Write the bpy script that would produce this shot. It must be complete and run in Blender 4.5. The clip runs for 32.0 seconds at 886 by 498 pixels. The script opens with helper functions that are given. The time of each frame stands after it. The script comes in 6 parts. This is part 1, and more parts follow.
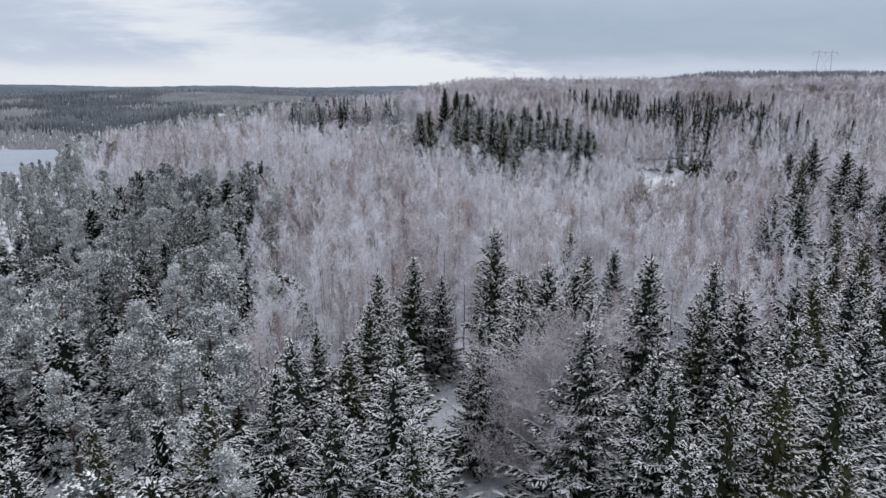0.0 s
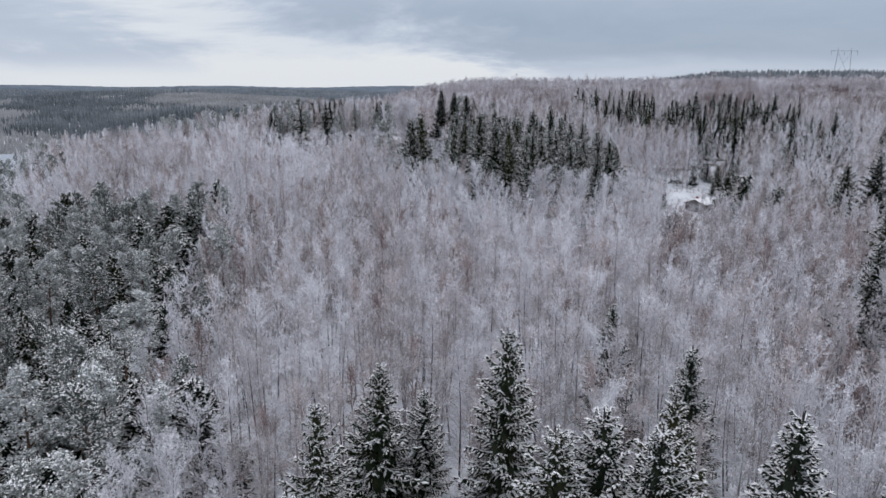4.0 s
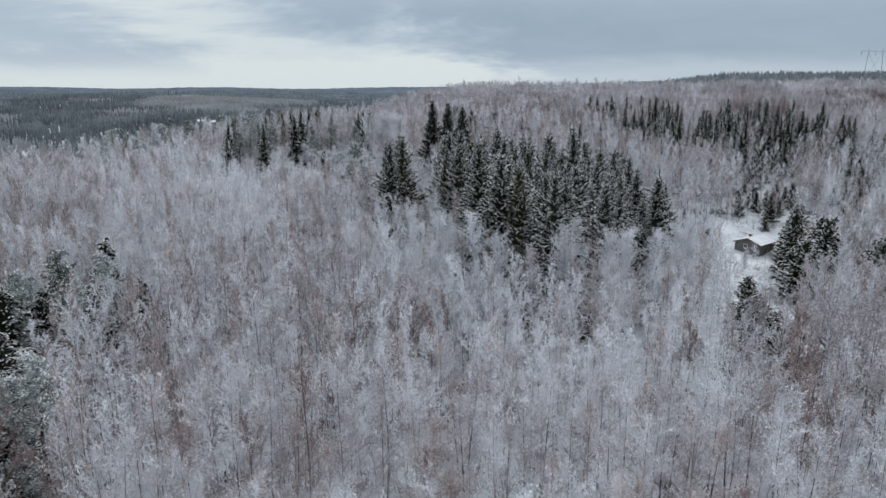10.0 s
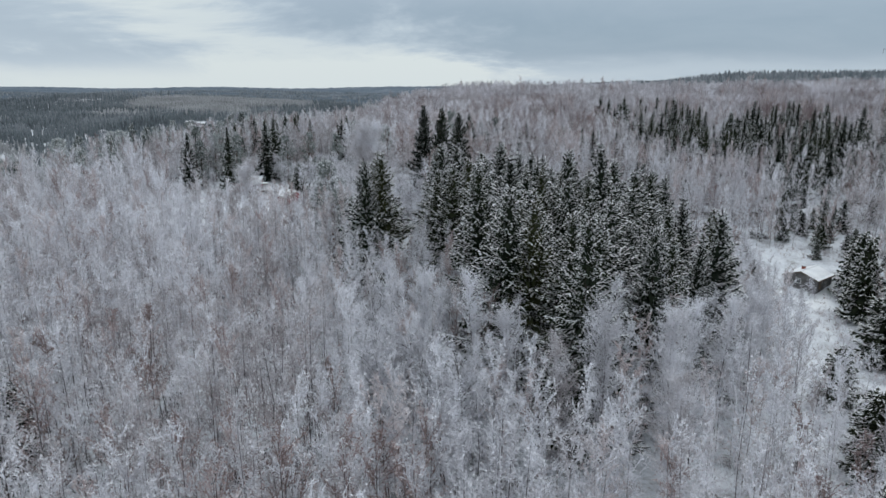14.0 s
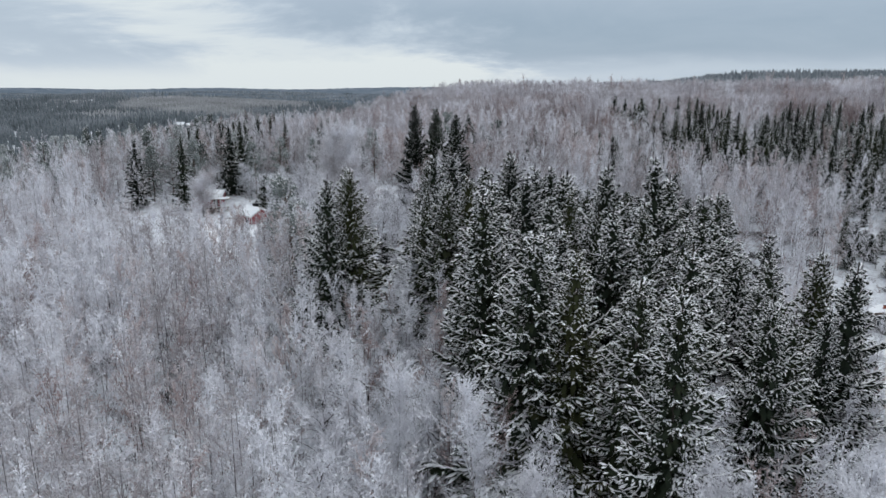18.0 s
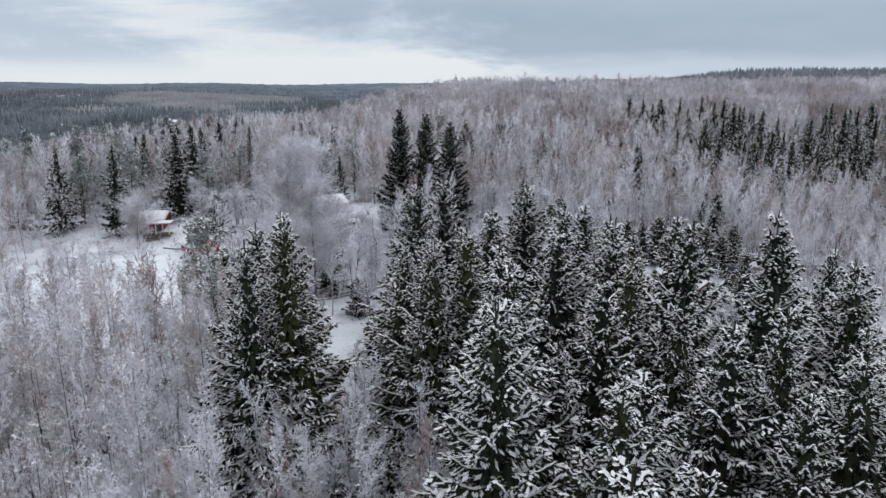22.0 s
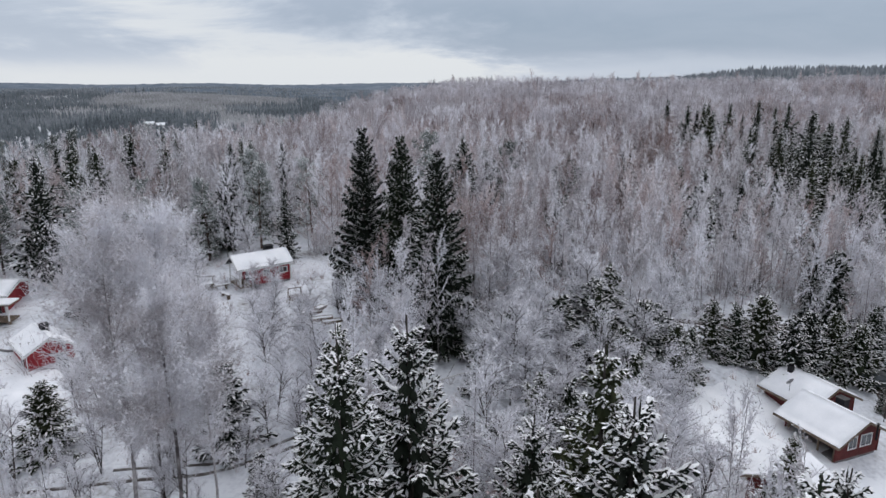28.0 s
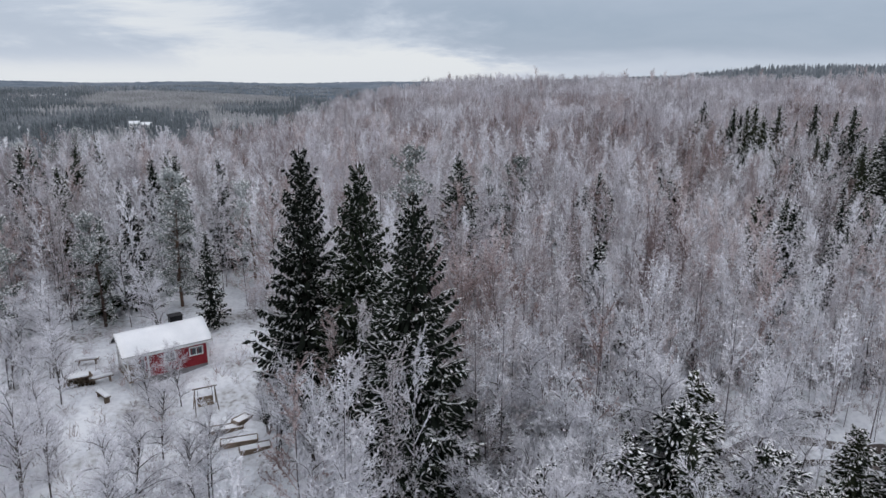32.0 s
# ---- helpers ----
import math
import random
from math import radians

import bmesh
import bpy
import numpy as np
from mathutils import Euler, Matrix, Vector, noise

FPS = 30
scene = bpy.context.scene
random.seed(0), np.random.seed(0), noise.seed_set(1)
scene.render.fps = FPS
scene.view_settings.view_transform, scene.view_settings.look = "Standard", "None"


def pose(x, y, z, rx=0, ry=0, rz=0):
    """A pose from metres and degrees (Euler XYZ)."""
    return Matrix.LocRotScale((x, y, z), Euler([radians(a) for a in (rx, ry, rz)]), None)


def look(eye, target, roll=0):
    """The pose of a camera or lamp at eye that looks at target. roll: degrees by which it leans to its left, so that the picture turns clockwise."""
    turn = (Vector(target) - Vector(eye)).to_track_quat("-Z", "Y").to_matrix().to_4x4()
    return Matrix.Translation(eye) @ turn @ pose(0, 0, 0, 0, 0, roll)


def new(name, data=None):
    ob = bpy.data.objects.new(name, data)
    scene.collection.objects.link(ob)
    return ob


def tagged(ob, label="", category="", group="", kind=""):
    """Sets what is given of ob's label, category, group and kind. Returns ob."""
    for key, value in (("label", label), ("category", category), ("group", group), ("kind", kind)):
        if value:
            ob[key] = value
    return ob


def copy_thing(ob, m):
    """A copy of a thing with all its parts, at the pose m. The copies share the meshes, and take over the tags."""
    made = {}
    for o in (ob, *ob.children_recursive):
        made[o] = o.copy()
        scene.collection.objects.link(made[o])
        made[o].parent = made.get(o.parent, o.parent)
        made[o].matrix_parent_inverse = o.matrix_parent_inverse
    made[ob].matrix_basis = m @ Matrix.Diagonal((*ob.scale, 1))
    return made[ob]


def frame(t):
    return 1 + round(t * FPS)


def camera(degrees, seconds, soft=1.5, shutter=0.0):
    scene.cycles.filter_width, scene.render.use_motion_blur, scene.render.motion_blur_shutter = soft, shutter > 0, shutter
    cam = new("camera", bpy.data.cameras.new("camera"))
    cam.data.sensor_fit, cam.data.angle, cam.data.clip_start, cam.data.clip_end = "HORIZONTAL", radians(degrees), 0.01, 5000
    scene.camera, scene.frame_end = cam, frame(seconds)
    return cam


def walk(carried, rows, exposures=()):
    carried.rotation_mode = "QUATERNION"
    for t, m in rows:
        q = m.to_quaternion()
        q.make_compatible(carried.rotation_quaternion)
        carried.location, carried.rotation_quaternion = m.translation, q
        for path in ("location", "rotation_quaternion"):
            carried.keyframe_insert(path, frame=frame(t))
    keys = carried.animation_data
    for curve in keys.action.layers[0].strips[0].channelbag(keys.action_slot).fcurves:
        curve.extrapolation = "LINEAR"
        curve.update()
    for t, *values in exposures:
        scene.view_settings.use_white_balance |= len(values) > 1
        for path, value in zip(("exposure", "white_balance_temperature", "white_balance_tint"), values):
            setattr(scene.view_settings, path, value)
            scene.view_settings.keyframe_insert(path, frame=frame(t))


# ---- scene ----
cam = camera(66.99, 32.0)
PATH = [  # seconds, x, y, z, tilt, turn, lean
    (0, -0.04, 0.00, 31.15, 76.007, 2.636, 0.117),
    (2, -0.06, 12.46, 31.01, 75.954, 2.638, 0.091),
    (4, -0.14, 24.93, 31.58, 75.999, 2.608, 0.081),
    (6, -0.05, 37.36, 32.27, 76.086, 2.569, 0.019),
    (8, 0.12, 49.57, 33.05, 76.071, 2.563, -0.016),
    (10, 0.24, 61.68, 33.46, 76.057, 2.585, -0.031),
    (12, 0.17, 74.06, 33.85, 76.038, 2.530, -0.059),
    (14, 0.21, 86.23, 33.96, 76.000, 2.424, -0.093),
    (16, 0.12, 98.06, 33.05, 76.121, 2.384, -0.072),
    (18, 0.04, 110.19, 33.04, 76.074, 2.350, -0.144),
    (20, -0.08, 121.42, 33.24, 75.925, 2.193, -0.071),
    (22, -0.20, 133.74, 33.48, 75.750, 1.986, 0.136),
    (24, -0.22, 146.04, 33.54, 75.732, 1.880, 0.107),
    (26, -0.06, 158.01, 33.58, 75.705, 1.867, -0.004),
    (28, -0.04, 170.13, 33.79, 75.714, 1.964, -0.037),
    (30, 0.02, 182.71, 33.48, 75.724, 1.827, -0.123),
    (32, -0.04, 195.00, 33.46, 75.617, 1.710, 0.100),
]
walk(cam, [(t, pose(x, y, z, tilt, 0, turn) @ pose(0, 0, 0, 0, 0, lean)) for t, x, y, z, tilt, turn, lean in PATH],
     exposures=[(0, 0.0, 6350, 11), (3, -0.06, 6350, 11), (6, -0.16, 6350, 8), (9, -0.18, 6300, 4), (14, -0.18, 6300, 3), (19, -0.06, 6350, 6), (25, 0.0, 6400, 9), (28, -0.10, 6430, 10), (30, -0.12, 6420, 10), (32, -0.08, 6430, 10)])

# ---- sky and sun: a bright overcast winter day ----
world = bpy.data.worlds.new("winter_sky")
scene.world = world
world.use_nodes = True
wn, wl = world.node_tree.nodes, world.node_tree.links
wn.clear()


def wnode(kind, **values):
    n = wn.new(kind)
    for k, v in values.items():
        if k in n.inputs:
            n.inputs[k].default_value = v
    return n


w_co = wnode("ShaderNodeTexCoord")
w_sep = wnode("ShaderNodeSeparateXYZ")
wl.new(w_co.outputs["Generated"], w_sep.inputs[0])
w_sky = wnode("ShaderNodeTexSky")
w_sky.sky_type, w_sky.sun_disc = "NISHITA", False
w_sky.sun_elevation, w_sky.sun_rotation = radians(14), radians(200)
w_skyb = wnode("ShaderNodeMixRGB", Fac=1.0, Color2=(0.10, 0.10, 0.10, 1))
w_skyb.blend_type = "MULTIPLY"
wl.new(w_sky.outputs[0], w_skyb.inputs[1])
# cloud sheets: long, low bands, drawn out along the horizon and sinking to the east
w_map = wnode("ShaderNodeMapping")
w_map.inputs["Location"].default_value = (0.9, 0.0, 0.3)
w_map.inputs["Rotation"].default_value = (0, radians(11), 0)
w_map.inputs["Scale"].default_value = (1.9, 0.8, 7.0)
wl.new(w_co.outputs["Generated"], w_map.inputs[0])
w_no = wnode("ShaderNodeTexNoise", Scale=1.9, Detail=9.0, Roughness=0.62, Distortion=0.35)
wl.new(w_map.outputs[0], w_no.inputs["Vector"])


def wmath(op, a, b, c=None):
    n = wn.new("ShaderNodeMath")
    n.operation = op
    for k, v in enumerate((a, b, c)):
        if v is None:
            continue
        if isinstance(v, (int, float)):
            n.inputs[k].default_value = v
        else:
            wl.new(v, n.inputs[k])
    return n.outputs[0]


def wramp(value, a, b):
    n = wn.new("ShaderNodeMapRange")
    n.interpolation_type = "SMOOTHSTEP"
    n.inputs["From Min"].default_value, n.inputs["From Max"].default_value = a, b
    wl.new(value, n.inputs["Value"])
    return n.outputs[0]


# the cloud thins out to the west, in a slanting break, and again low along the horizon
w_slant = wmath("MULTIPLY_ADD", w_sep.outputs["X"], 0.30, w_sep.outputs["Z"])
w_west = wramp(wmath("MULTIPLY_ADD", w_no.outputs["Fac"], 0.30, wmath("ADD", w_slant, -0.15)), 0.055, -0.035)
w_break = wmath("MULTIPLY", w_west, wramp(wmath("MULTIPLY_ADD", w_no.outputs["Fac"], 0.30, wmath("ADD", w_slant, -0.15)), -0.10, -0.02))
w_strip = wramp(wmath("MULTIPLY_ADD", w_no.outputs["Fac"], 0.07, w_sep.outputs["Z"]), 0.078, 0.040)
w_top = wramp(w_sep.outputs["Z"], 0.075, 0.15)
w_thin = wmath("ADD", wmath("MULTIPLY", w_no.outputs["Fac"], 0.34), wmath("ADD", wmath("MULTIPLY", w_west, 0.21), wmath("ADD", wmath("MULTIPLY", w_strip, 0.34), wmath("ADD", wmath("MULTIPLY", w_break, 0.30), wmath("MULTIPLY", w_top, 0.20)))))
w_ramp = wnode("ShaderNodeValToRGB")
w_ramp.color_ramp.elements[0].position, w_ramp.color_ramp.elements[0].color = 0.10, (0.36, 0.44, 0.555, 1)
w_ramp.color_ramp.elements[1].position, w_ramp.color_ramp.elements[1].color = 0.74, (0.82, 0.85, 0.88, 1)
for p_, c_ in ((0.28, (0.465, 0.535, 0.65, 1)), (0.46, (0.58, 0.645, 0.75, 1)), (0.60, (0.71, 0.755, 0.825, 1))):
    e = w_ramp.color_ramp.elements.new(p_)
    e.color = c_
wl.new(w_thin, w_ramp.inputs[0])
w_mix = wnode("ShaderNodeMixRGB", Fac=0.95)
wl.new(w_skyb.outputs[0], w_mix.inputs[1])
wl.new(w_ramp.outputs[0], w_mix.inputs[2])
# an overcast sky is brightest overhead
w_over = wnode("ShaderNodeMixRGB", Color2=(0.97, 1.0, 1.09, 1))
wl.new(wramp(w_sep.outputs["Z"], 0.16, 0.6), w_over.inputs["Fac"])
wl.new(w_mix.outputs[0], w_over.inputs[1])
w_bg = wnode("ShaderNodeBackground", Strength=1.0)
wl.new(w_over.outputs[0], w_bg.inputs["Color"])
w_out = wnode("ShaderNodeOutputWorld")
wl.new(w_bg.outputs[0], w_out.inputs[0])

sun = new("sun", bpy.data.lights.new("sun", "SUN"))
sun.data.energy, sun.data.angle, sun.data.color = 0.7, radians(25), (1.0, 0.96, 0.92)
sun.matrix_world = look((0, 0, 0), (-0.5, -0.75, -0.75))

# ---- materials ----


def material(name, colours, rough=0.85, scale=2.0, fine=30.0, bump=0.2, vary=0.25, pos=(0.35, 0.65), metal=0.0, spec=0.3):
    """Two or three colours mixed by a coarse and a fine noise, with bump, and a shift of its own for each object."""
    m = bpy.data.materials.new(name)
    m.use_nodes = True
    nt = m.node_tree
    n, l = nt.nodes, nt.links
    b = n["Principled BSDF"]
    co = n.new("ShaderNodeNewGeometry")
    a, f2 = n.new("ShaderNodeTexNoise"), n.new("ShaderNodeTexNoise")
    a.inputs["Scale"].default_value, a.inputs["Detail"].default_value = scale, 4
    f2.inputs["Scale"].default_value, f2.inputs["Detail"].default_value = fine, 3
    l.new(co.outputs["Position"], a.inputs["Vector"])
    l.new(co.outputs["Position"], f2.inputs["Vector"])
    info = n.new("ShaderNodeObjectInfo")
    mx = n.new("ShaderNodeMath")
    mx.operation = "MULTIPLY_ADD"
    mx.inputs[1].default_value = 0.35
    l.new(f2.outputs["Fac"], mx.inputs[0])
    m2 = n.new("ShaderNodeMath")
    m2.operation = "MULTIPLY"
    m2.inputs[1].default_value = 0.65
    l.new(a.outputs["Fac"], m2.inputs[0])
    l.new(m2.outputs[0], mx.inputs[2])
    m3 = n.new("ShaderNodeMath")
    m3.operation = "MULTIPLY_ADD"
    m3.inputs[1].default_value = vary
    l.new(info.outputs["Random"], m3.inputs[0])
    m4 = n.new("ShaderNodeMath")
    m4.operation = "SUBTRACT"
    m4.inputs[1].default_value = vary / 2
    l.new(mx.outputs[0], m4.inputs[0])
    l.new(m4.outputs[0], m3.inputs[2])
    r = n.new("ShaderNodeValToRGB")
    el = r.color_ramp.elements
    el[0].position, el[1].position = pos
    el[0].color, el[1].color = (*colours[0], 1), (*colours[-1], 1)
    for i, c in enumerate(colours[1:-1]):
        q = el.new(pos[0] + (pos[1] - pos[0]) * (i + 1) / (len(colours) - 1))
        q.color = (*c, 1)
    l.new(m3.outputs[0], r.inputs[0])
    l.new(r.outputs[0], b.inputs["Base Color"])
    b.inputs["Roughness"].default_value, b.inputs["Metallic"].default_value = rough, metal
    b.inputs["Specular IOR Level"].default_value = spec
    if bump:
        bp = n.new("ShaderNodeBump")
        bp.inputs["Strength"].default_value, bp.inputs["Distance"].default_value = bump, 0.05
        l.new(f2.outputs["Fac"], bp.inputs["Height"])
        l.new(bp.outputs[0], b.inputs["Normal"])
    return m


M_SNOW = material("snow", [(0.76, 0.78, 0.81), (0.91, 0.92, 0.94)], 0.6, 0.6, 14, 0.25, 0.1)
M_TREESNOW = material("snow_on_branches", [(0.86, 0.86, 0.87), (0.95, 0.95, 0.955)], 0.7, 1.5, 20, 0.3, 0.2)
M_SPRUCE = material("spruce_needles", [(0.006, 0.010, 0.005), (0.012, 0.020, 0.009), (0.030, 0.036, 0.014)], 0.8, 0.8, 9, 0.3, 0.45, (0.3, 0.75))
# lighter, yellower copy of the spruce needles; a sunlit look put into colour
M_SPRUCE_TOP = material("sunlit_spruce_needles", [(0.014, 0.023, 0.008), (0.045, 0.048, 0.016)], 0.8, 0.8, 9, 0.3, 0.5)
M_PINE = material("frosted_pine_needles", [(0.09, 0.11, 0.10), (0.23, 0.255, 0.245), (0.45, 0.48, 0.475)], 0.85, 1.2, 9, 0.3, 0.35)
M_PINEBARK = material("pine_bark", [(0.05, 0.035, 0.03), (0.16, 0.10, 0.07)], 0.9, 1.5, 14, 0.6, 0.3)
M_BARK = material("dark_bark", [(0.03, 0.026, 0.024), (0.09, 0.075, 0.065)], 0.9, 1.5, 16, 0.6, 0.3)
M_BIRCHBARK = material("birch_bark", [(0.07, 0.06, 0.06), (0.24, 0.22, 0.22), (0.52, 0.5, 0.5)], 0.85, 1.3, 11, 0.4, 0.35)
M_FROST = material("frosted_twigs", [(0.42, 0.385, 0.39), (0.68, 0.66, 0.685), (0.88, 0.88, 0.92)], 0.8, 0.4, 5, 0, 0.16, (0.40, 0.60))
M_FROSTW = material("white_frosted_twigs", [(0.62, 0.61, 0.64), (0.88, 0.88, 0.92)], 0.8, 0.45, 6, 0, 0.14, (0.41, 0.6))
M_BROWNTWIG = material("brown_birch_twigs", [(0.28, 0.21, 0.20), (0.52, 0.43, 0.42), (0.74, 0.69, 0.70)], 0.85, 0.35, 5, 0, 0.2, (0.40, 0.62))
M_STEM = material("frost_rimed_stems", [(0.07, 0.062, 0.062), (0.18, 0.165, 0.165), (0.46, 0.44, 0.45)], 0.85, 1.0, 9, 0.3, 0.4)
M_RIDGEFROST = material("thinly_frosted_birch_twigs", [(0.36, 0.33, 0.345), (0.55, 0.525, 0.55), (0.74, 0.72, 0.76)], 0.85, 0.10, 3, 0, 0.14, (0.40, 0.62))
M_RIDGEBROWN = material("bare_brown_birch_twigs", [(0.20, 0.15, 0.145), (0.34, 0.28, 0.28), (0.52, 0.47, 0.48)], 0.85, 0.12, 2, 0, 0.2, (0.38, 0.64))
# bluish grey of M_EAST, M_FAR and M_HAZY is distance haze put into base colour
M_EAST = material("haze_tinted_far_woods", [(0.10, 0.12, 0.135), (0.19, 0.21, 0.23), (0.30, 0.32, 0.34)], 0.9, 0.02, 0.3, 0, 0.2, (0.36, 0.66))
M_FAR = material("haze_tinted_spruce_woods", [(0.055, 0.068, 0.078), (0.13, 0.15, 0.165), (0.26, 0.28, 0.30)], 0.9, 0.012, 0.25, 0, 0.2, (0.36, 0.68))
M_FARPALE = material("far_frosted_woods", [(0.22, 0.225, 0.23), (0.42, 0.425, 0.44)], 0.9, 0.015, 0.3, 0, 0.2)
M_HAZY = material("haze_tinted_wooded_hills", [(0.07, 0.095, 0.13), (0.11, 0.14, 0.175), (0.18, 0.205, 0.24)], 1.0, 0.004, 0.03, 0, 0.0)

# ---- mesh tools ----


class Geo:
    """Gathers vertices and faces, then makes one mesh of them."""

    def __init__(self):
        self.v, self.f, self.n = [], [], 0

    def add(self, verts, faces):
        verts, faces = np.asarray(verts, float).reshape(-1, 3), np.asarray(faces, int)
        self.v.append(verts)
        self.f.append(faces + self.n)
        self.n += len(verts)

    def tube(self, pts, radii, sides=5, cap=False):
        pts = np.asarray(pts, float)
        d = np.gradient(pts, axis=0)
        d /= np.linalg.norm(d, axis=1, keepdims=True) + 1e-9
        ref = np.where(np.abs(d[:, 2:3]) < 0.9, [[0, 0, 1.0]], [[1.0, 0, 0]])
        a = np.cross(d, ref)
        a /= np.linalg.norm(a, axis=1, keepdims=True)
        b = np.cross(d, a)
        an = np.arange(sides) * 2 * np.pi / sides
        ring = pts[:, None] + np.asarray(radii, float)[:, None, None] * (a[:, None] * np.cos(an)[None, :, None] + b[:, None] * np.sin(an)[None, :, None])
        k = len(pts)
        i = np.arange(k - 1)[:, None] * sides + np.arange(sides)[None]
        j = np.arange(k - 1)[:, None] * sides + (np.arange(sides)[None] + 1) % sides
        self.add(ring.reshape(-1, 3), np.stack([i, j, j + sides, i + sides], -1).reshape(-1, 4))
        if cap:
            self.add(ring[-1], [list(range(sides))] if sides <= 4 else [[0, m, m + 1] for m in range(1, sides - 1)])

    def needles(self, p, d, length, width, rng):
        """Thin three-cornered twigs from p along d."""
        n = len(p)
        s = np.cross(d, rng.normal(size=(n, 3)))
        s /= np.linalg.norm(s, axis=1, keepdims=True) + 1e-9
        w = np.asarray(width).reshape(-1, 1) / 2
        v = np.stack([p - s * w, p + s * w, p + d * np.asarray(length).reshape(-1, 1)], 1)
        self.add(v, np.arange(3 * n).reshape(-1, 3))

    def sprays(self, p, d, side, length, width):
        """Lozenge-shaped sprays, widest before the middle."""
        length, width = np.asarray(length).reshape(-1, 1), np.asarray(width).reshape(-1, 1)
        m = p + d * length * 0.45
        v = np.stack([p, m + side * width / 2, p + d * length, m - side * width / 2], 1)
        self.add(v, np.arange(4 * len(p)).reshape(-1, 4))

    def pads(self, p, d, side, length, half, high):
        """Lumps of snow: a lozenge foot with a raised middle."""
        length, half, high = [np.asarray(q).reshape(-1, 1) for q in (length, half, high)]
        m = p + d * length * 0.5
        v = np.stack([p, m + side * half, p + d * length, m - side * half, m + [[0, 0, 1.0]] * high], 1)
        i = np.arange(len(p))[:, None] * 5
        self.add(v, np.concatenate([i + [[0, 1, 4]], i + [[1, 2, 4]], i + [[2, 3, 4]], i + [[3, 0, 4]]]))

    def mesh(self, name, mat):
        me = bpy.data.meshes.new(name)
        if self.v:
            v = np.concatenate(self.v)
            loops = np.concatenate([f.ravel() for f in self.f])
            sizes = np.concatenate([np.full(len(f), f.shape[1]) for f in self.f])
            me.vertices.add(len(v))
            me.vertices.foreach_set("co", v.ravel())
            me.loops.add(len(loops))
            me.loops.foreach_set("vertex_index", loops)
            me.polygons.add(len(sizes))
            me.polygons.foreach_set("loop_start", np.concatenate([[0], np.cumsum(sizes)[:-1]]))
            me.update(calc_edges=True)
        me.materials.append(mat)
        return me


def mesh_of(name, pairs):
    """One mesh from several gatherings, each with its own material."""
    g = Geo()
    slots = []
    for i, (src, _m) in enumerate(pairs):
        off = g.n
        for f in src.f:
            g.f.append(f + off)
            slots.append(np.full(len(f), i))
        g.v += src.v
        g.n += src.n
    me = g.mesh(name, pairs[0][1])
    for _g, mat in pairs[1:]:
        me.materials.append(mat)
    me.polygons.foreach_set("material_index", np.concatenate(slots))
    return me


def unit(a):
    return a / (np.linalg.norm(a, axis=-1, keepdims=True) + 1e-9)


def thing(name, meshes, label, category, group="", kind=""):
    """A thing as an Empty at its base with its part meshes; the first one built is copied."""
    root = tagged(new(name), label, category, group, kind)
    for part_name, me in meshes:
        ob = new(part_name, me)
        ob.parent = root
    return root


def place(x, y, z, size=1.0, turn=0.0, lean=(0, 0)):
    return pose(x, y, z, lean[0], lean[1], turn) @ Matrix.Diagonal((size, size, size, 1))


def put_copy(proto, m):
    """A copy of a thing with its parts, with scale taken from the pose."""
    c = copy_thing(proto, m)
    c.matrix_basis = m
    return c


# ---- the lie of the land ----


def smooth(u, a, b):
    t = np.clip((np.asarray(u, float) - a) / (b - a), 0, 1)
    return t * t * (3 - 2 * t)


def bell(x, y, cx, cy, sx, sy):
    return np.exp(-(((x - cx) / sx) ** 2) - ((y - cy) / sy) ** 2)


def ground(x, y):
    """Height of the snow: a long rise to a ridge, a lake valley to the west, a hollow to the east."""
    x, y = np.asarray(x, float), np.asarray(y, float)
    p = np.interp(y, [-400, 0, 60, 120, 170, 205, 240, 300, 370, 430, 490, 640, 900, 1500, 2600, 4700], [-3, 0, 1.5, 3.5, 5.2, 7.2, 10.8, 14, 18.8, 23.8, 23, 8, -14, -14, -14, -10])
    pr = np.interp(y, [-400, 0, 60, 120, 170, 205, 240, 300, 370, 430, 490, 640, 900, 1500, 4700], [-3, 0, 1.5, 3.5, 5.2, 7, 9, 13, 18.5, 24, 27, 29, 36, 26, 8])
    right = smooth(x, 30, 190 + 0.15 * np.maximum(y, 0))
    z = p * (1 - right) + pr * right
    west = smooth(-x, 50, 270) * (1 - smooth(y, 900, 1500))
    z = z * (1 - west) - 17 * west
    z = z - 17 * smooth(-x, -8, 112) * smooth(y, 268, 395) * (1 - smooth(y, 560, 900))
    z = z - 8.6 * bell(x, y, 66, 190, 48, 58) - 2.8 * bell(x, y, -55, 85, 35, 45)
    z = z + 20 * bell(x, y, -720, 1430, 190, 230) + 8 * bell(x, y, -450, 1330, 140, 170)
    far = smooth(np.hypot(x, y), 700, 2600)
    z = z + far * (7 * np.sin(x * 0.0021 + 1.3) * np.cos(y * 0.0017) + 5 * np.sin(x * 0.0051 + y * 0.0023))
    return z + 0.35 * np.sin(x * 0.13 + 0.7) * np.cos(y * 0.11) + 0.2 * np.sin(x * 0.37 + y * 0.29)


LAKE_Z = -16.0


def on(x, y):
    return float(ground(x, y))

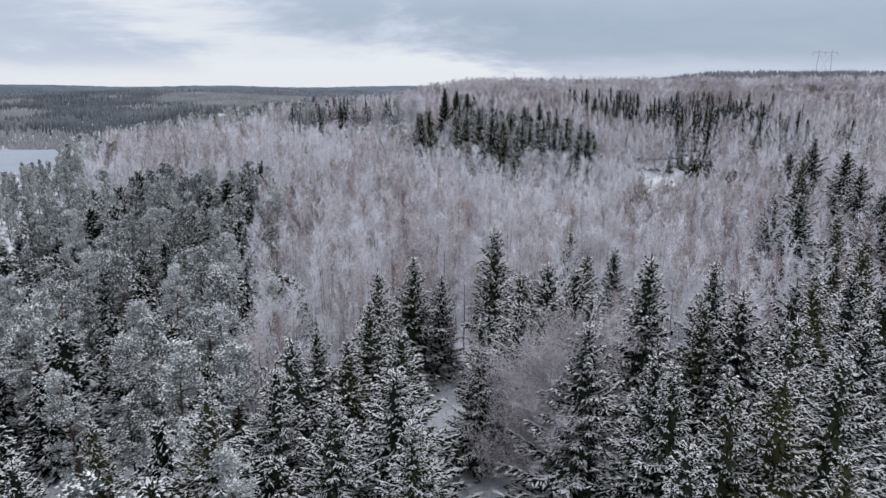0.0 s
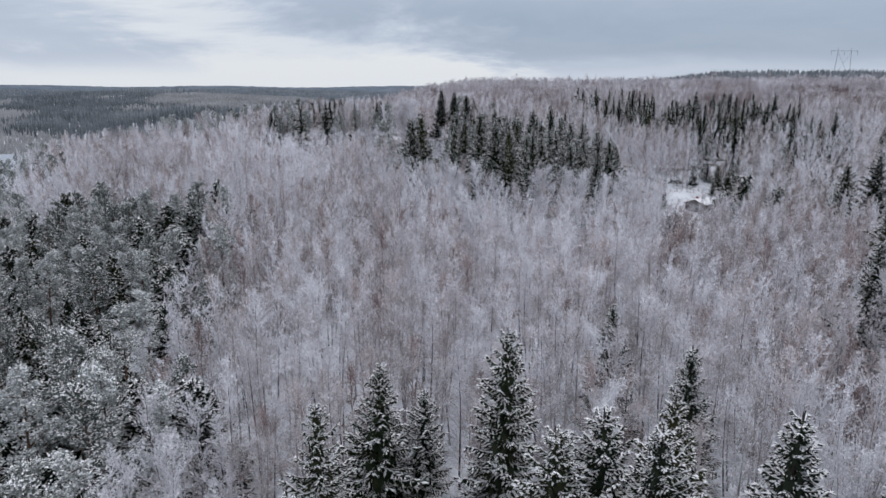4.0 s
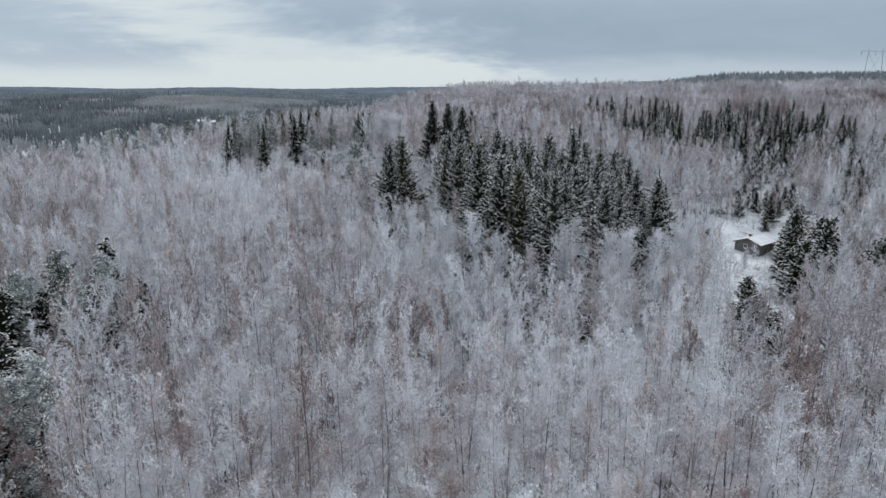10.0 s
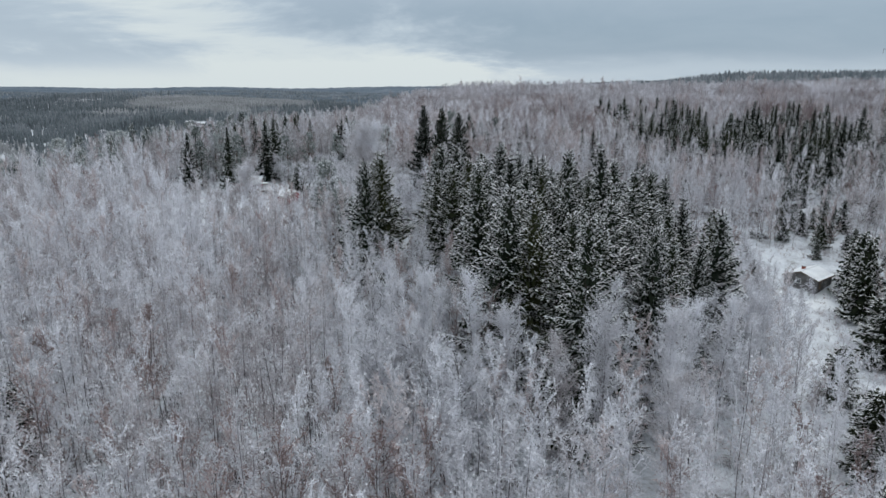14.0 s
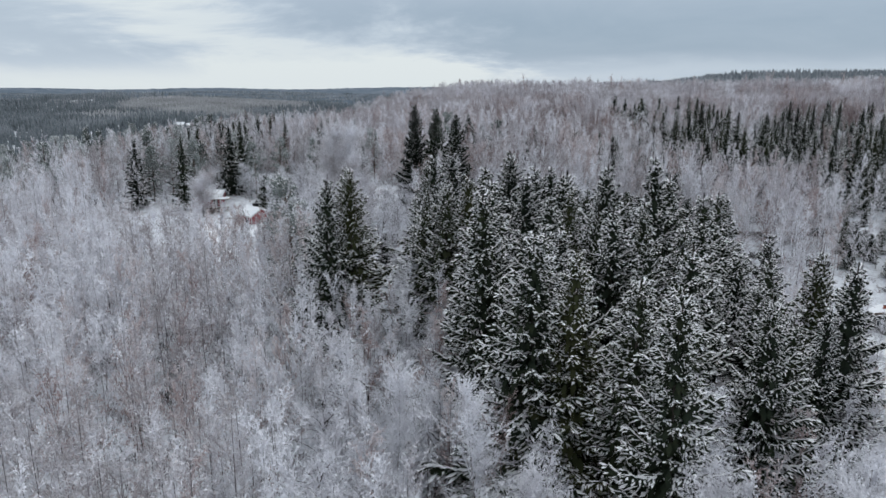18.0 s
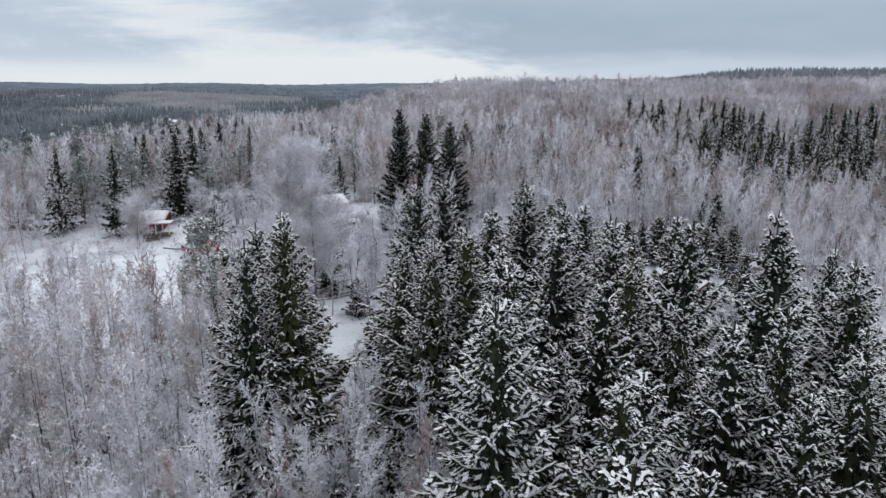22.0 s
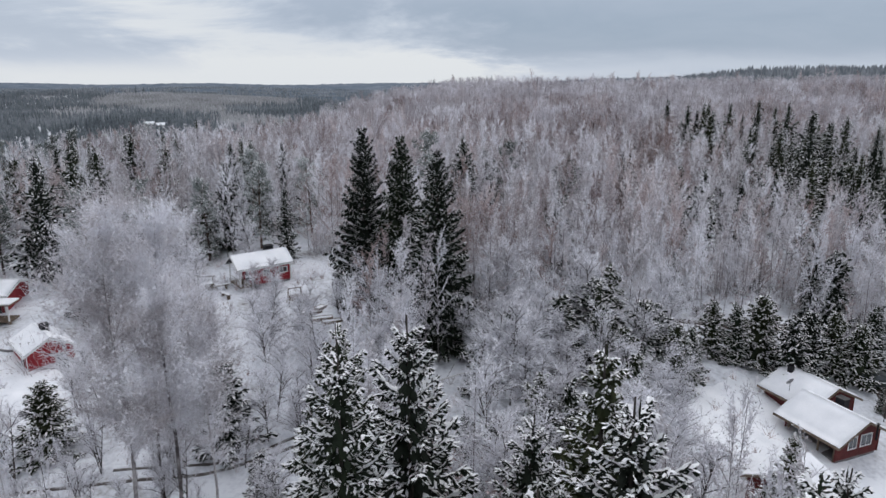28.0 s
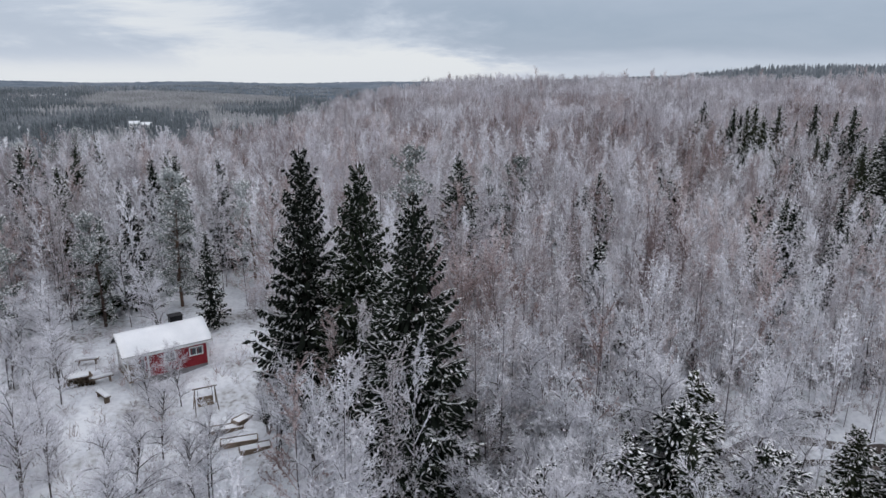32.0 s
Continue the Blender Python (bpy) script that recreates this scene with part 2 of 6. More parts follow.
# ---- ground, lake ----
def sheet(name, xs, ys, mat, zfun):
    g = Geo()
    X, Y = np.meshgrid(xs, ys, indexing="ij")
    v = np.stack([X, Y, zfun(X, Y)], -1).reshape(-1, 3)
    nx, ny = len(xs), len(ys)
    i = (np.arange(nx - 1)[:, None] * ny + np.arange(ny - 1)[None]).ravel()
    g.add(v, np.stack([i, i + ny, i + ny + 1, i + 1], -1))
    ob = new(name, g.mesh(name, mat))
    ob.data.polygons.foreach_set("use_smooth", np.ones(len(ob.data.polygons), bool))
    return ob


M_GROUND = material("snowy_forest_floor", [(0.16, 0.14, 0.125), (0.55, 0.56, 0.58), (0.70, 0.72, 0.76), (0.82, 0.84, 0.87)], 0.75, 0.22, 2.6, 0.5, 0.0, (0.32, 0.58))
xs = np.concatenate([np.arange(-4600, -400, 150), np.arange(-400, -90, 14), np.arange(-90, 100, 2.0), np.arange(100, 420, 14), np.arange(420, 4601, 150)])
ys = np.concatenate([np.arange(-900, -30, 90), np.arange(-30, 300, 2.0), np.arange(300, 560, 12), np.arange(560, 1600, 45), np.arange(1600, 4701, 150)])
tagged(sheet("ground", xs, ys, M_GROUND, ground), "snow-covered forest ground with brown undergrowth showing", "ground", kind="structure")

M_LAKE = material("lake_ice", [(0.20, 0.24, 0.31), (0.27, 0.31, 0.38)], 0.25, 0.02, 0.3, 0.05, 0.0, spec=0.5)
lake = Geo()
ang = np.linspace(0, 2 * np.pi, 72, endpoint=False)
rad = 1 + 0.12 * np.sin(3 * ang + 0.5) + 0.06 * np.sin(7 * ang)
lake.add(np.concatenate([[[-330, 385, 0]], np.stack([-330 + 150 * rad * np.cos(ang), 385 + 95 * rad * np.sin(ang), 0 * ang], 1)]), [[0, 1 + i, 1 + (i + 1) % 72] for i in range(72)])
lake_ob = tagged(new("water", lake.mesh("lake", M_LAKE)), "grey-blue half-frozen lake surface", "lake", kind="structure")
lake_ob.location = (0, 0, LAKE_Z)

# ---- trees ----


def spruce_parts(seed, height=18.0, radius=3.3, whorls=36, sides=7, snow=0.85, bare=0.04, fine=12, taper=0.95, reach=0.85, core=0.55, hang=0.9, pad=0.7, ragged=0.16, clumps=2):
    """A Norway spruce: trunk, drooping fronds with hanging branchlets, and pads of snow along fronds and fingers."""
    rng = np.random.default_rng(seed)
    radius *= 1.2  # fronds droop and curl inside their length
    trunk, crown, cover = Geo(), Geo(), Geo()
    zt = np.linspace(-0.4, height, 7)
    sway = np.stack([0.08 * np.sin(zt * 0.4 + seed), 0.08 * np.cos(zt * 0.33 + seed), zt], 1)
    trunk.tube(sway, 0.02 + 0.2 * (1 - zt / height).clip(0, 1) * height / 18, 6)
    up = np.array([0, 0, 1.0])
    P, D, L, U, B, BD, BL, BU, BW = [], [], [], [], [], [], [], [], []
    lobes = rng.uniform(0, 6.28, 3)
    for i in range(whorls):
        u = bare + (0.985 - bare) * ((i + rng.uniform(0, 0.5)) / whorls) ** 0.93
        r = radius * (1 - u) ** taper * rng.uniform(1 - ragged, 1 + ragged * 0.7) + 0.16
        k = max(4, int(round(sides + 0.6 - 3 * u)))
        a0 = rng.uniform(0, 6.28)
        for j in range(k):
            a = a0 + 6.283 * j / k + rng.normal(0, 0.25)
            out = np.array([math.cos(a), math.sin(a), 0])
            perp = np.array([-out[1], out[0], 0])
            ln = r * rng.uniform(0.72, 1.12) * (1 + 0.09 * math.sin(2 * a + lobes[0]) + 0.07 * math.sin(3 * a + lobes[1] + 6 * u))
            drop = radians(34 - 62 * u + rng.normal(0, 6))
            m = max(3, int(round(fine * min(1.0, 0.35 + 0.8 * ln / radius))))
            s = np.linspace(0.16, 0.96, m)
            path = out[None] * (s * ln)[:, None] * math.cos(drop) + perp[None] * (rng.normal(0, 0.10) * ln * s ** 2)[:, None]
            path[:, 2] += height * u + rng.normal(0, 0.12) - ln * math.sin(drop) * s + 0.34 * ln * s ** 3
            seg = np.diff(path, axis=0, append=path[-1:] + (out + up * 0.25) * 0.12 * ln)
            B.append(path), BD.append(unit(seg)), BL.append(np.linalg.norm(seg, axis=1) * 1.35 + 0.05), BU.append(s), BW.append(np.full(m, ln))
            for sg in (-1, 1):
                d = unit(out[None] * 0.85 + sg * perp[None] * rng.uniform(0.3, 0.85, (m, 1)) - up[None] * rng.uniform(0.0, 0.38, (m, 1)))
                P.append(path + seg * rng.uniform(0, 0.8, (m, 1))), D.append(d)
                L.append(reach * (ln * (0.36 - 0.2 * s) * rng.uniform(0.65, 1.2, m) + 0.14))
                U.append(s)
    P, D, L, U = np.concatenate(P), np.concatenate(D), np.concatenate(L), np.concatenate(U)
    B, BD, BL, BU, BW = [np.concatenate(q) for q in (B, BD, BL, BU, BW)]
    side, bside = unit(np.cross(D, up) + rng.normal(0, 0.22, P.shape)), unit(np.cross(BD, up))
    crown.sprays(P, D, side, L, L * 0.24 + 0.05)
    crown.sprays(B - [0, 0, 0.02], BD, bside, BL * 1.2, BL * 0.5 + 0.07)
    # two short forks on every finger
    for q, sg in ((0.3, -1), (0.5, 1)):
        d2 = unit(D + sg * 0.7 * side + rng.normal(0, 0.18, D.shape))
        crown.sprays(P + D * (L * q)[:, None], d2, unit(np.cross(d2, up)), L * rng.uniform(0.3, 0.48, len(L)), L * 0.11 + 0.04)
    # branchlets hanging from fronds and fingers like a curtain
    n = len(B)
    crown.sprays(B, unit(BD * 0.35 - up + rng.normal(0, 0.15, B.shape)), unit(BD * [1, 1, 0]), hang * (0.10 + 0.11 * BW * rng.uniform(0.6, 1.2, n)), 0.10 + 0.09 * BW)
    m = rng.random(len(P)) < 0.5
    crown.sprays((P + D * (L * 0.45)[:, None])[m], unit(D[m] * 0.3 - up + rng.normal(0, 0.15, P[m].shape)), unit(D[m] * [1, 1, 0]), hang * (L[m] * 0.4 + 0.06), L[m] * 0.4 + 0.05)
    # the close inner crown round the trunk
    n = int(whorls * 22)
    u = rng.uniform(bare, 0.95, n)
    a = rng.uniform(0, 6.28, n)
    rr = radius * (1 - u) ** taper * rng.uniform(0.05, core, n)
    q = np.stack([rr * np.cos(a), rr * np.sin(a), height * u], 1)
    crown.sprays(q, unit(np.stack([0.5 * np.cos(a), 0.5 * np.sin(a), -np.ones(n)], 1)), np.stack([-np.sin(a), np.cos(a), 0 * a], 1), 0.3 + radius * (1 - u) * 0.24, 0.14 + radius * (1 - u) * 0.10)
    crown.sprays(np.array([[0, 0, height * 0.965]] * 3), np.array([[0, 0, 1.0]] * 3), unit(rng.normal(size=(3, 3)) * [1, 1, 0]), [0.04 * height] * 3, [0.0035 * height] * 3)
    # snow: rounded pads along the outer frond, and on the outer half of the fingers
    for _ in range(clumps):
        m = rng.random(len(B)) < snow * (0.58 + 0.62 * BU)
        n = m.sum()
        w = pad * (0.06 + 0.028 * BW[m]) * rng.uniform(0.55, 1.35, n)
        cover.pads(B[m] + up * 0.02 + BD[m] * (BL[m] * rng.uniform(-0.1, 0.4, n))[:, None] + bside[m] * (rng.normal(0, 0.3, n) * w)[:, None], unit(BD[m] + rng.normal(0, 0.1, BD[m].shape)), bside[m], BL[m] * rng.uniform(0.55, 1.2, n), w, w * 0.5)
        m = rng.random(len(P)) < snow * (0.48 + 0.64 * U)
        n = m.sum()
        w = pad * (0.04 + 0.085 * L[m]) * rng.uniform(0.55, 1.35, n)
        t0 = rng.uniform(0.0, 0.55, n)
        cover.pads(P[m] + D[m] * (L[m] * t0)[:, None] + up * 0.02 + side[m] * (rng.normal(0, 0.3, n) * w)[:, None], unit(D[m] + up * 0.06 + rng.normal(0, 0.1, D[m].shape)), side[m], L[m] * rng.uniform(0.35, 0.62, n) * (1.45 if clumps > 1 else 1.9), w, w * 0.45)
    return trunk, crown, cover


def pine_parts(seed, height=13.0, radius=2.7, limbs=46, bare=0.1, snow=0.95):
    """A snow-laden Scots pine: tall trunk, rising limbs with clumped needles, snow on each clump."""
    rng = np.random.default_rng(seed)
    trunk, crown, cover = Geo(), Geo(), Geo()
    zt = np.linspace(-0.4, height, 8)
    bend = np.stack([0.25 * np.sin(zt * 0.22 + seed), 0.25 * np.sin(zt * 0.19 + 2 * seed), zt], 1)
    trunk.tube(bend, 0.03 + 0.17 * (1 - zt / height).clip(0, 1), 6)
    C = []
    for i in range(limbs):
        u = bare + (1 - bare) * (i + rng.uniform(0, 1)) / limbs
        c = np.array([np.interp(u * height, zt, bend[:, 0]), np.interp(u * height, zt, bend[:, 1]), u * height])
        v = (u - bare) / (1 - bare)
        ln = radius * (0.35 + 0.75 * math.sin(math.pi * min(1, 0.25 + 0.75 * v))) * rng.uniform(0.55, 1.15)
        a, el = rng.uniform(0, 6.28), radians(rng.uniform(-8, 30) + 25 * v)
        d = np.array([math.cos(a) * math.cos(el), math.sin(a) * math.cos(el), math.sin(el)])
        tip = c + d * ln + [0, 0, -0.1 * ln]
        trunk.tube([c, c + d * ln * 0.5 + [0, 0, 0.04], tip], [0.05, 0.035, 0.012], 3)
        for q in (0.34, 0.58, 0.8, 1.0):
            C.append(c + (tip - c) * q + rng.normal(0, 0.16, 3))
    C.append(np.array([bend[-1, 0], bend[-1, 1], height]))
    C = np.array(C)
    n = 15
    p = np.repeat(C, n, 0) + rng.normal(0, 0.17, (len(C) * 15, 3))
    d = unit(rng.normal(size=p.shape) + [0, 0, 0.35])
    ln = rng.uniform(0.2, 0.5, len(p))
    crown.sprays(p, d, unit(np.cross(d, rng.normal(size=p.shape))), ln, ln * 0.42)
    n = 15
    p = np.repeat(C, n, 0) + [0, 0, 0.12] + rng.normal(0, 0.19, (len(C) * n, 3))
    d = unit(rng.normal(size=p.shape) * [1, 1, 0.3] + [0, 0, 0.15])
    m = rng.random(len(p)) < snow
    ln = rng.uniform(0.13, 0.31, len(p))
    cover.sprays(p[m], d[m], unit(np.cross(d[m], [0, 0, 1.0])), ln[m], ln[m] * 0.55)
    return trunk, crown, cover


def birch_parts(seed, height=11.5, radius=1.6, limbs=26, twigs=19, thick=0.026, bare=0.2, rise=56, crooked=0.2, trunk_r=0.085, fork=0, dark_limbs=False, fleck=0.15):
    """A bare birch or alder under hoar frost: trunk, rising limbs, and a haze of fine twigs."""
    rng = np.random.default_rng(seed)
    trunk, crown, boughs = Geo(), Geo(), Geo()
    stems = []
    for s in range(1 + fork):
        zt = np.linspace(-0.3, height * (1 if s == 0 else rng.uniform(0.7, 0.95)), 7)
        lean = rng.normal(0, 0.10 if fork else 0.02, 2)
        b = np.stack([lean[0] * zt + crooked * np.sin(zt * 0.35 + seed + s), lean[1] * zt + crooked * np.sin(zt * 0.3 + 2 * seed + s), zt], 1)
        trunk.tube(b, 0.012 + trunk_r * (1 - (zt - zt[0]) / (zt[-1] - zt[0])).clip(0, 1) ** 0.9, 5)
        stems.append(b)
    P, D, L = [], [], []
    for i in range(limbs):
        b = stems[i % len(stems)]
        h = b[-1, 2]
        v = (i + rng.uniform(0, 1)) / limbs
        u = bare + (0.97 - bare) * v
        c = np.array([np.interp(u * h, b[:, 2], b[:, 0]), np.interp(u * h, b[:, 2], b[:, 1]), u * h])
        ln = radius * (0.5 + 0.9 * math.sin(math.pi * (0.18 + 0.72 * v))) * rng.uniform(0.7, 1.25)
        a, el = rng.uniform(0, 6.28), radians(rise + rng.normal(0, 12) + 14 * v)
        d = np.array([math.cos(a) * math.cos(el), math.sin(a) * math.cos(el), math.sin(el)])
        e1 = c + d * ln * 0.55
        e2 = c + d * ln + np.array([math.cos(a), math.sin(a), -0.3]) * ln * 0.22
        boughs.tube([c, e1, e2], [0.022 + thick * 0.4, 0.016 + thick * 0.25, 0.006], 3)
        t = rng.uniform(0.2, 1.0, (twigs, 1))
        p = np.where(t < 0.6, c + (e1 - c) * (t / 0.6), e1 + (e2 - e1) * ((t - 0.6) / 0.4))
        P.append(p)
        D.append(unit(d[None] * 0.7 + rng.normal(0, 0.55, (twigs, 3)) + [0, 0, 0.15]))
        L.append(rng.uniform(0.4, 1.0, twigs) * (0.45 + 0.35 * radius))
    P, D, L = np.concatenate(P), np.concatenate(D), np.concatenate(L)
    crown.needles(P, D, L, thick * rng.uniform(0.8, 1.4, len(P)), rng)
    # second order of twigs
    for q in (0.35, 0.7):
        d2 = unit(D + rng.normal(0, 0.7, D.shape))
        crown.needles(P + D * (L * q)[:, None], d2, L * rng.uniform(0.4, 0.75, len(L)), thick * rng.uniform(0.6, 1.1, len(P)), rng)
    # clots of rime on the twig ends
    if fleck:
        q, d3 = P + D * L[:, None] * rng.uniform(0.5, 1.0, (len(L), 1)), unit(rng.normal(size=P.shape))
        crown.sprays(q, d3, unit(np.cross(d3, rng.normal(size=P.shape))), rng.uniform(0.6, 1.3, len(L)) * fleck, rng.uniform(0.35, 0.7, len(L)) * fleck)
    top = stems[0][-1]
    crown.needles(np.repeat(top[None] - [0, 0, 0.5], 6, 0), unit(rng.normal(0, 0.35, (6, 3)) + [0, 0, 1]), np.full(6, 0.9), np.full(6, thick), rng)
    return trunk, crown, boughs


SPRUCE_LABEL = "tall dark green spruce with snow along drooping boughs"


class Kind:
    """The part meshes of one build of a tree, set out as things."""

    def __init__(self, name, parts, label, category, base_height):
        self.name, self.parts, self.label, self.category, self.h, self.first = name, parts, label, category, base_height, None

    def put(self, x, y, height, group, turn, lean=(0, 0), label="", wide=1.0):
        s = height / self.h
        m = pose(x, y, on(x, y) - 0.05, lean[0], lean[1], turn) @ Matrix.Diagonal((s * wide, s * wide, s, 1))
        if self.first is None:
            self.first = thing(self.name, self.parts, label or self.label, self.category, group)
            for o in self.first.children:
                if o.name.startswith("snow_cover"):
                    tagged(o, "fresh snow lying on the boughs", kind="stuff")
            self.first.matrix_basis = m
            return self.first
        c = put_copy(self.first, m)
        tagged(c, label or self.label, "", group)
        return c


def spruce_kind(seed, label=SPRUCE_LABEL, needles=None, **kw):
    t, c, s = spruce_parts(seed, **kw)
    return Kind("spruce", [("trunk", t.mesh("spruce_trunk", M_BARK)), ("crown", c.mesh("spruce_crown", needles or M_SPRUCE)), ("snow_cover", s.mesh("spruce_snow", M_TREESNOW))], label, "spruce", kw.get("height", 18.0))


def pine_kind(seed, **kw):
    t, c, s = pine_parts(seed, **kw)
    return Kind("pine", [("trunk", t.mesh("pine_trunk", M_PINEBARK)), ("crown", c.mesh("pine_crown", M_PINE)), ("snow_cover", s.mesh("pine_snow", M_TREESNOW))], "grey-green pine laden with fresh snow", "pine", kw.get("height", 13.0))


def birch_kind(seed, label, mat, name="birch", bark=None, **kw):
    t, c, b = birch_parts(seed, **kw)
    return Kind(name, [("trunk", t.mesh("birch_trunk", bark or M_BIRCHBARK)), ("crown", mesh_of("birch_crown", [(c, mat), (b, (bark or M_BIRCHBARK) if kw.get("dark_limbs") else mat)]))], label, name, kw.get("height", 11.5))


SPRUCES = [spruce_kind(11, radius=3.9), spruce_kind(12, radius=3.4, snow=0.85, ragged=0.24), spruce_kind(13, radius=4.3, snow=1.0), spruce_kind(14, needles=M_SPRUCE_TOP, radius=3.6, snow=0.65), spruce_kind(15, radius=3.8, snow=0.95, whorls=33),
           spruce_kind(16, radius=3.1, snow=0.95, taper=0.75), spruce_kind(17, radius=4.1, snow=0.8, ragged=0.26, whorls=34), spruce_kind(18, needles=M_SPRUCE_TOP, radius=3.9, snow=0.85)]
SLIM = [spruce_kind(21, height=12.0, radius=2.3, whorls=20, sides=6, snow=0.7, fine=4, reach=1.2, pad=0.95, clumps=1), spruce_kind(22, height=12.0, radius=1.9, whorls=20, sides=6, snow=0.75, fine=4, reach=1.2, pad=0.95, clumps=1), spruce_kind(23, height=12.0, radius=2.7, whorls=19, sides=6, snow=0.9, fine=4, reach=1.2, pad=0.95, clumps=1)]
YOUNG = [spruce_kind(31, height=5.0, radius=1.35, whorls=20, snow=0.95, fine=6, reach=1.0, pad=0.62, clumps=1, label="young spruce thickly covered with snow"), spruce_kind(32, height=5.0, radius=1.15, whorls=19, snow=0.9, fine=6, reach=1.0, pad=0.62, clumps=1, label="young spruce thickly covered with snow")]
OLD = [spruce_kind(q, height=17.5, radius=rr, whorls=40, sides=8, fine=12, snow=0.5, taper=0.78, bare=0.05, hang=1.2, core=0.7, pad=0.5, ragged=0.2, label="old dark spruce standing free, snow on its tips") for q, rr in ((41, 3.0), (42, 2.8), (43, 3.2))]

rng = np.random.default_rng(5)
TREES = []  # places already taken: x, y, clear radius


def stand(rows, kinds, group, wide=1.0):
    for i, (x, y, top) in enumerate(rows):
        h = max(top - on(x, y), 2.5)
        kinds[int(rng.integers(len(kinds)))].put(x, y, h, group, float(rng.uniform(0, 360)), (float(rng.normal(0, 1)), float(rng.normal(0, 1))), wide=wide * float(rng.uniform(0.85, 1.12)) * (h / kinds[0].h) ** -0.15)
        TREES.append((x, y, 1.6))


def joined_kind(kind):
    """All parts of a tree kind as one mesh, for woods past counting."""
    me = bpy.data.meshes.new("joined")
    bm = bmesh.new()
    for i, (_n, src) in enumerate(kind.parts):
        before = len(bm.faces)
        bm.from_mesh(src)
        bm.faces.ensure_lookup_table()
        for f in bm.faces[before:]:
            f.material_index = i
    bm.to_mesh(me)
    bm.free()
    for _n, src in kind.parts:
        me.materials.append(src.materials[0])
    return me, kind.h


def stuff_stand(root, name, rows, meshes):
    for x, y, h in rows:
        me, base = meshes[int(rng.integers(len(meshes)))]
        s = h / base
        o = new(name, me)
        o.parent = root
        o.matrix_basis = pose(x, y, on(x, y) - 0.05, 0, 0, float(rng.uniform(0, 360))) @ Matrix.Diagonal((s, s, s, 1))
        TREES.append((x, y, 1.5))


# spruces by their place and the height of their tips
FRONT_A = [(1.9, 61.5, 17.9), (18.4, 50.4, 18), (13.5, 51.4, 18.2), (-6.1, 63.5, 14.5), (6.2, 54.2, 16.6), (-3.3, 64.3, 12.5), (-8.5, 58, 14.8), (-15.1, 33.9, 14.6), (40.3, 91.5, 16.6), (74.6, 152.8, 19.5), (63.9, 119, 20.5), (60.4, 159.2, 11.5), (74.3, 162, 16), (9.7, 54, 17.5), (8.4, 51.9, 17), (3.9, 53.5, 16), (-12.2, 41.6, 14.5), (-8.7, 44.1, 13.5), (-5, 43.1, 15), (-7.8, 34.3, 14), (-4.6, 38.3, 14), (-3.2, 33.5, 13), (7.3, 40.8, 16.5), (10.4, 37, 16), (11.7, 35.4, 16), (19.3, 46.2, 17), (14.6, 34.4, 16), (17.2, 34.6, 16), (10.2, 29.1, 15), (22.4, 46.1, 18)]
FRONT_B = [(24.9, 47.6, 18), (21.2, 36.4, 16.5), (25.2, 40.8, 17), (53, 109.5, 20), (55.2, 98.2, 20), (40.8, 84.5, 18), (37.3, 69.6, 18), (34.9, 59.1, 18), (49.4, 83, 19), (28.4, 49.6, 17.5), (31.9, 51.5, 17), (-21.7, 27.4, 14), (-20.4, 31.7, 13.5), (-12.7, 38.8, 14), (17, 28.4, 15), (0.6, 47.9, 14), (20.2, 40.6, 17), (-8.1, 50.8, 14), (3.4, 48.9, 15), (5.2, 47.9, 15), (8.7, 47.9, 16), (17.2, 47, 16), (-12.7, 50.3, 12), (14.5, 66.5, 15), (11.4, 78, 14)]
CORE_A = [(-11.8, 174.5, 25.1), (-13.6, 172.6, 24.2), (4.9, 191.3, 25.2), (12, 170.3, 26.1), (1.7, 161.7, 25.9), (25.2, 153.2, 21.7), (16.4, 167.3, 27.1), (26.1, 167.7, 20.5), (-5.5, 197.2, 23.6), (4.5, 186.8, 25.5), (8.5, 173, 24.6), (14.9, 267.7, 23.7), (33.1, 263.8, 22), (-0.5, 261.6, 26.4), (-31.5, 266.3, 25.5), (-1.8, 194.6, 25), (2.3, 194.7, 20.5), (19, 205.6, 14), (-4.6, 191.1, 25), (1.7, 185.1, 24), (8.8, 185.9, 24), (12.8, 190.5, 21.5), (14.1, 188.4, 21), (6.5, 178.5, 23), (2.3, 174.3, 23), (-0.1, 175.1, 24.5), (-3, 178.8, 23), (-5, 177.5, 22.5), (15.6, 183.6, 18), (26.6, 195.7, 18)]
CORE_B = [(-12.6, 177.1, 25), (-14.9, 178.1, 24), (7.4, 181.1, 25), (9.5, 178.7, 24.5), (1.3, 177.6, 25), (-2.7, 173.8, 24), (2, 168.5, 25), (5, 172.6, 25), (28.8, 185.8, 21), (6.4, 165.7, 24), (1.6, 164.3, 24), (10.5, 166.5, 23), (21.1, 175.7, 20), (14.8, 169.4, 20.5), (4.3, 162.7, 22), (1.2, 155.9, 26), (10.2, 182.3, 24), (13.7, 176.7, 25), (23.7, 172.9, 23), (10.6, 160.5, 24), (4.5, 154.6, 24), (6.3, 156.4, 23), (7, 150.9, 23), (12.8, 156.5, 22.5), (19.1, 164.3, 22), (17.4, 155.6, 20), (11.4, 151.8, 20), (9.2, 169.6, 24), (3.7, 148.7, 25)]
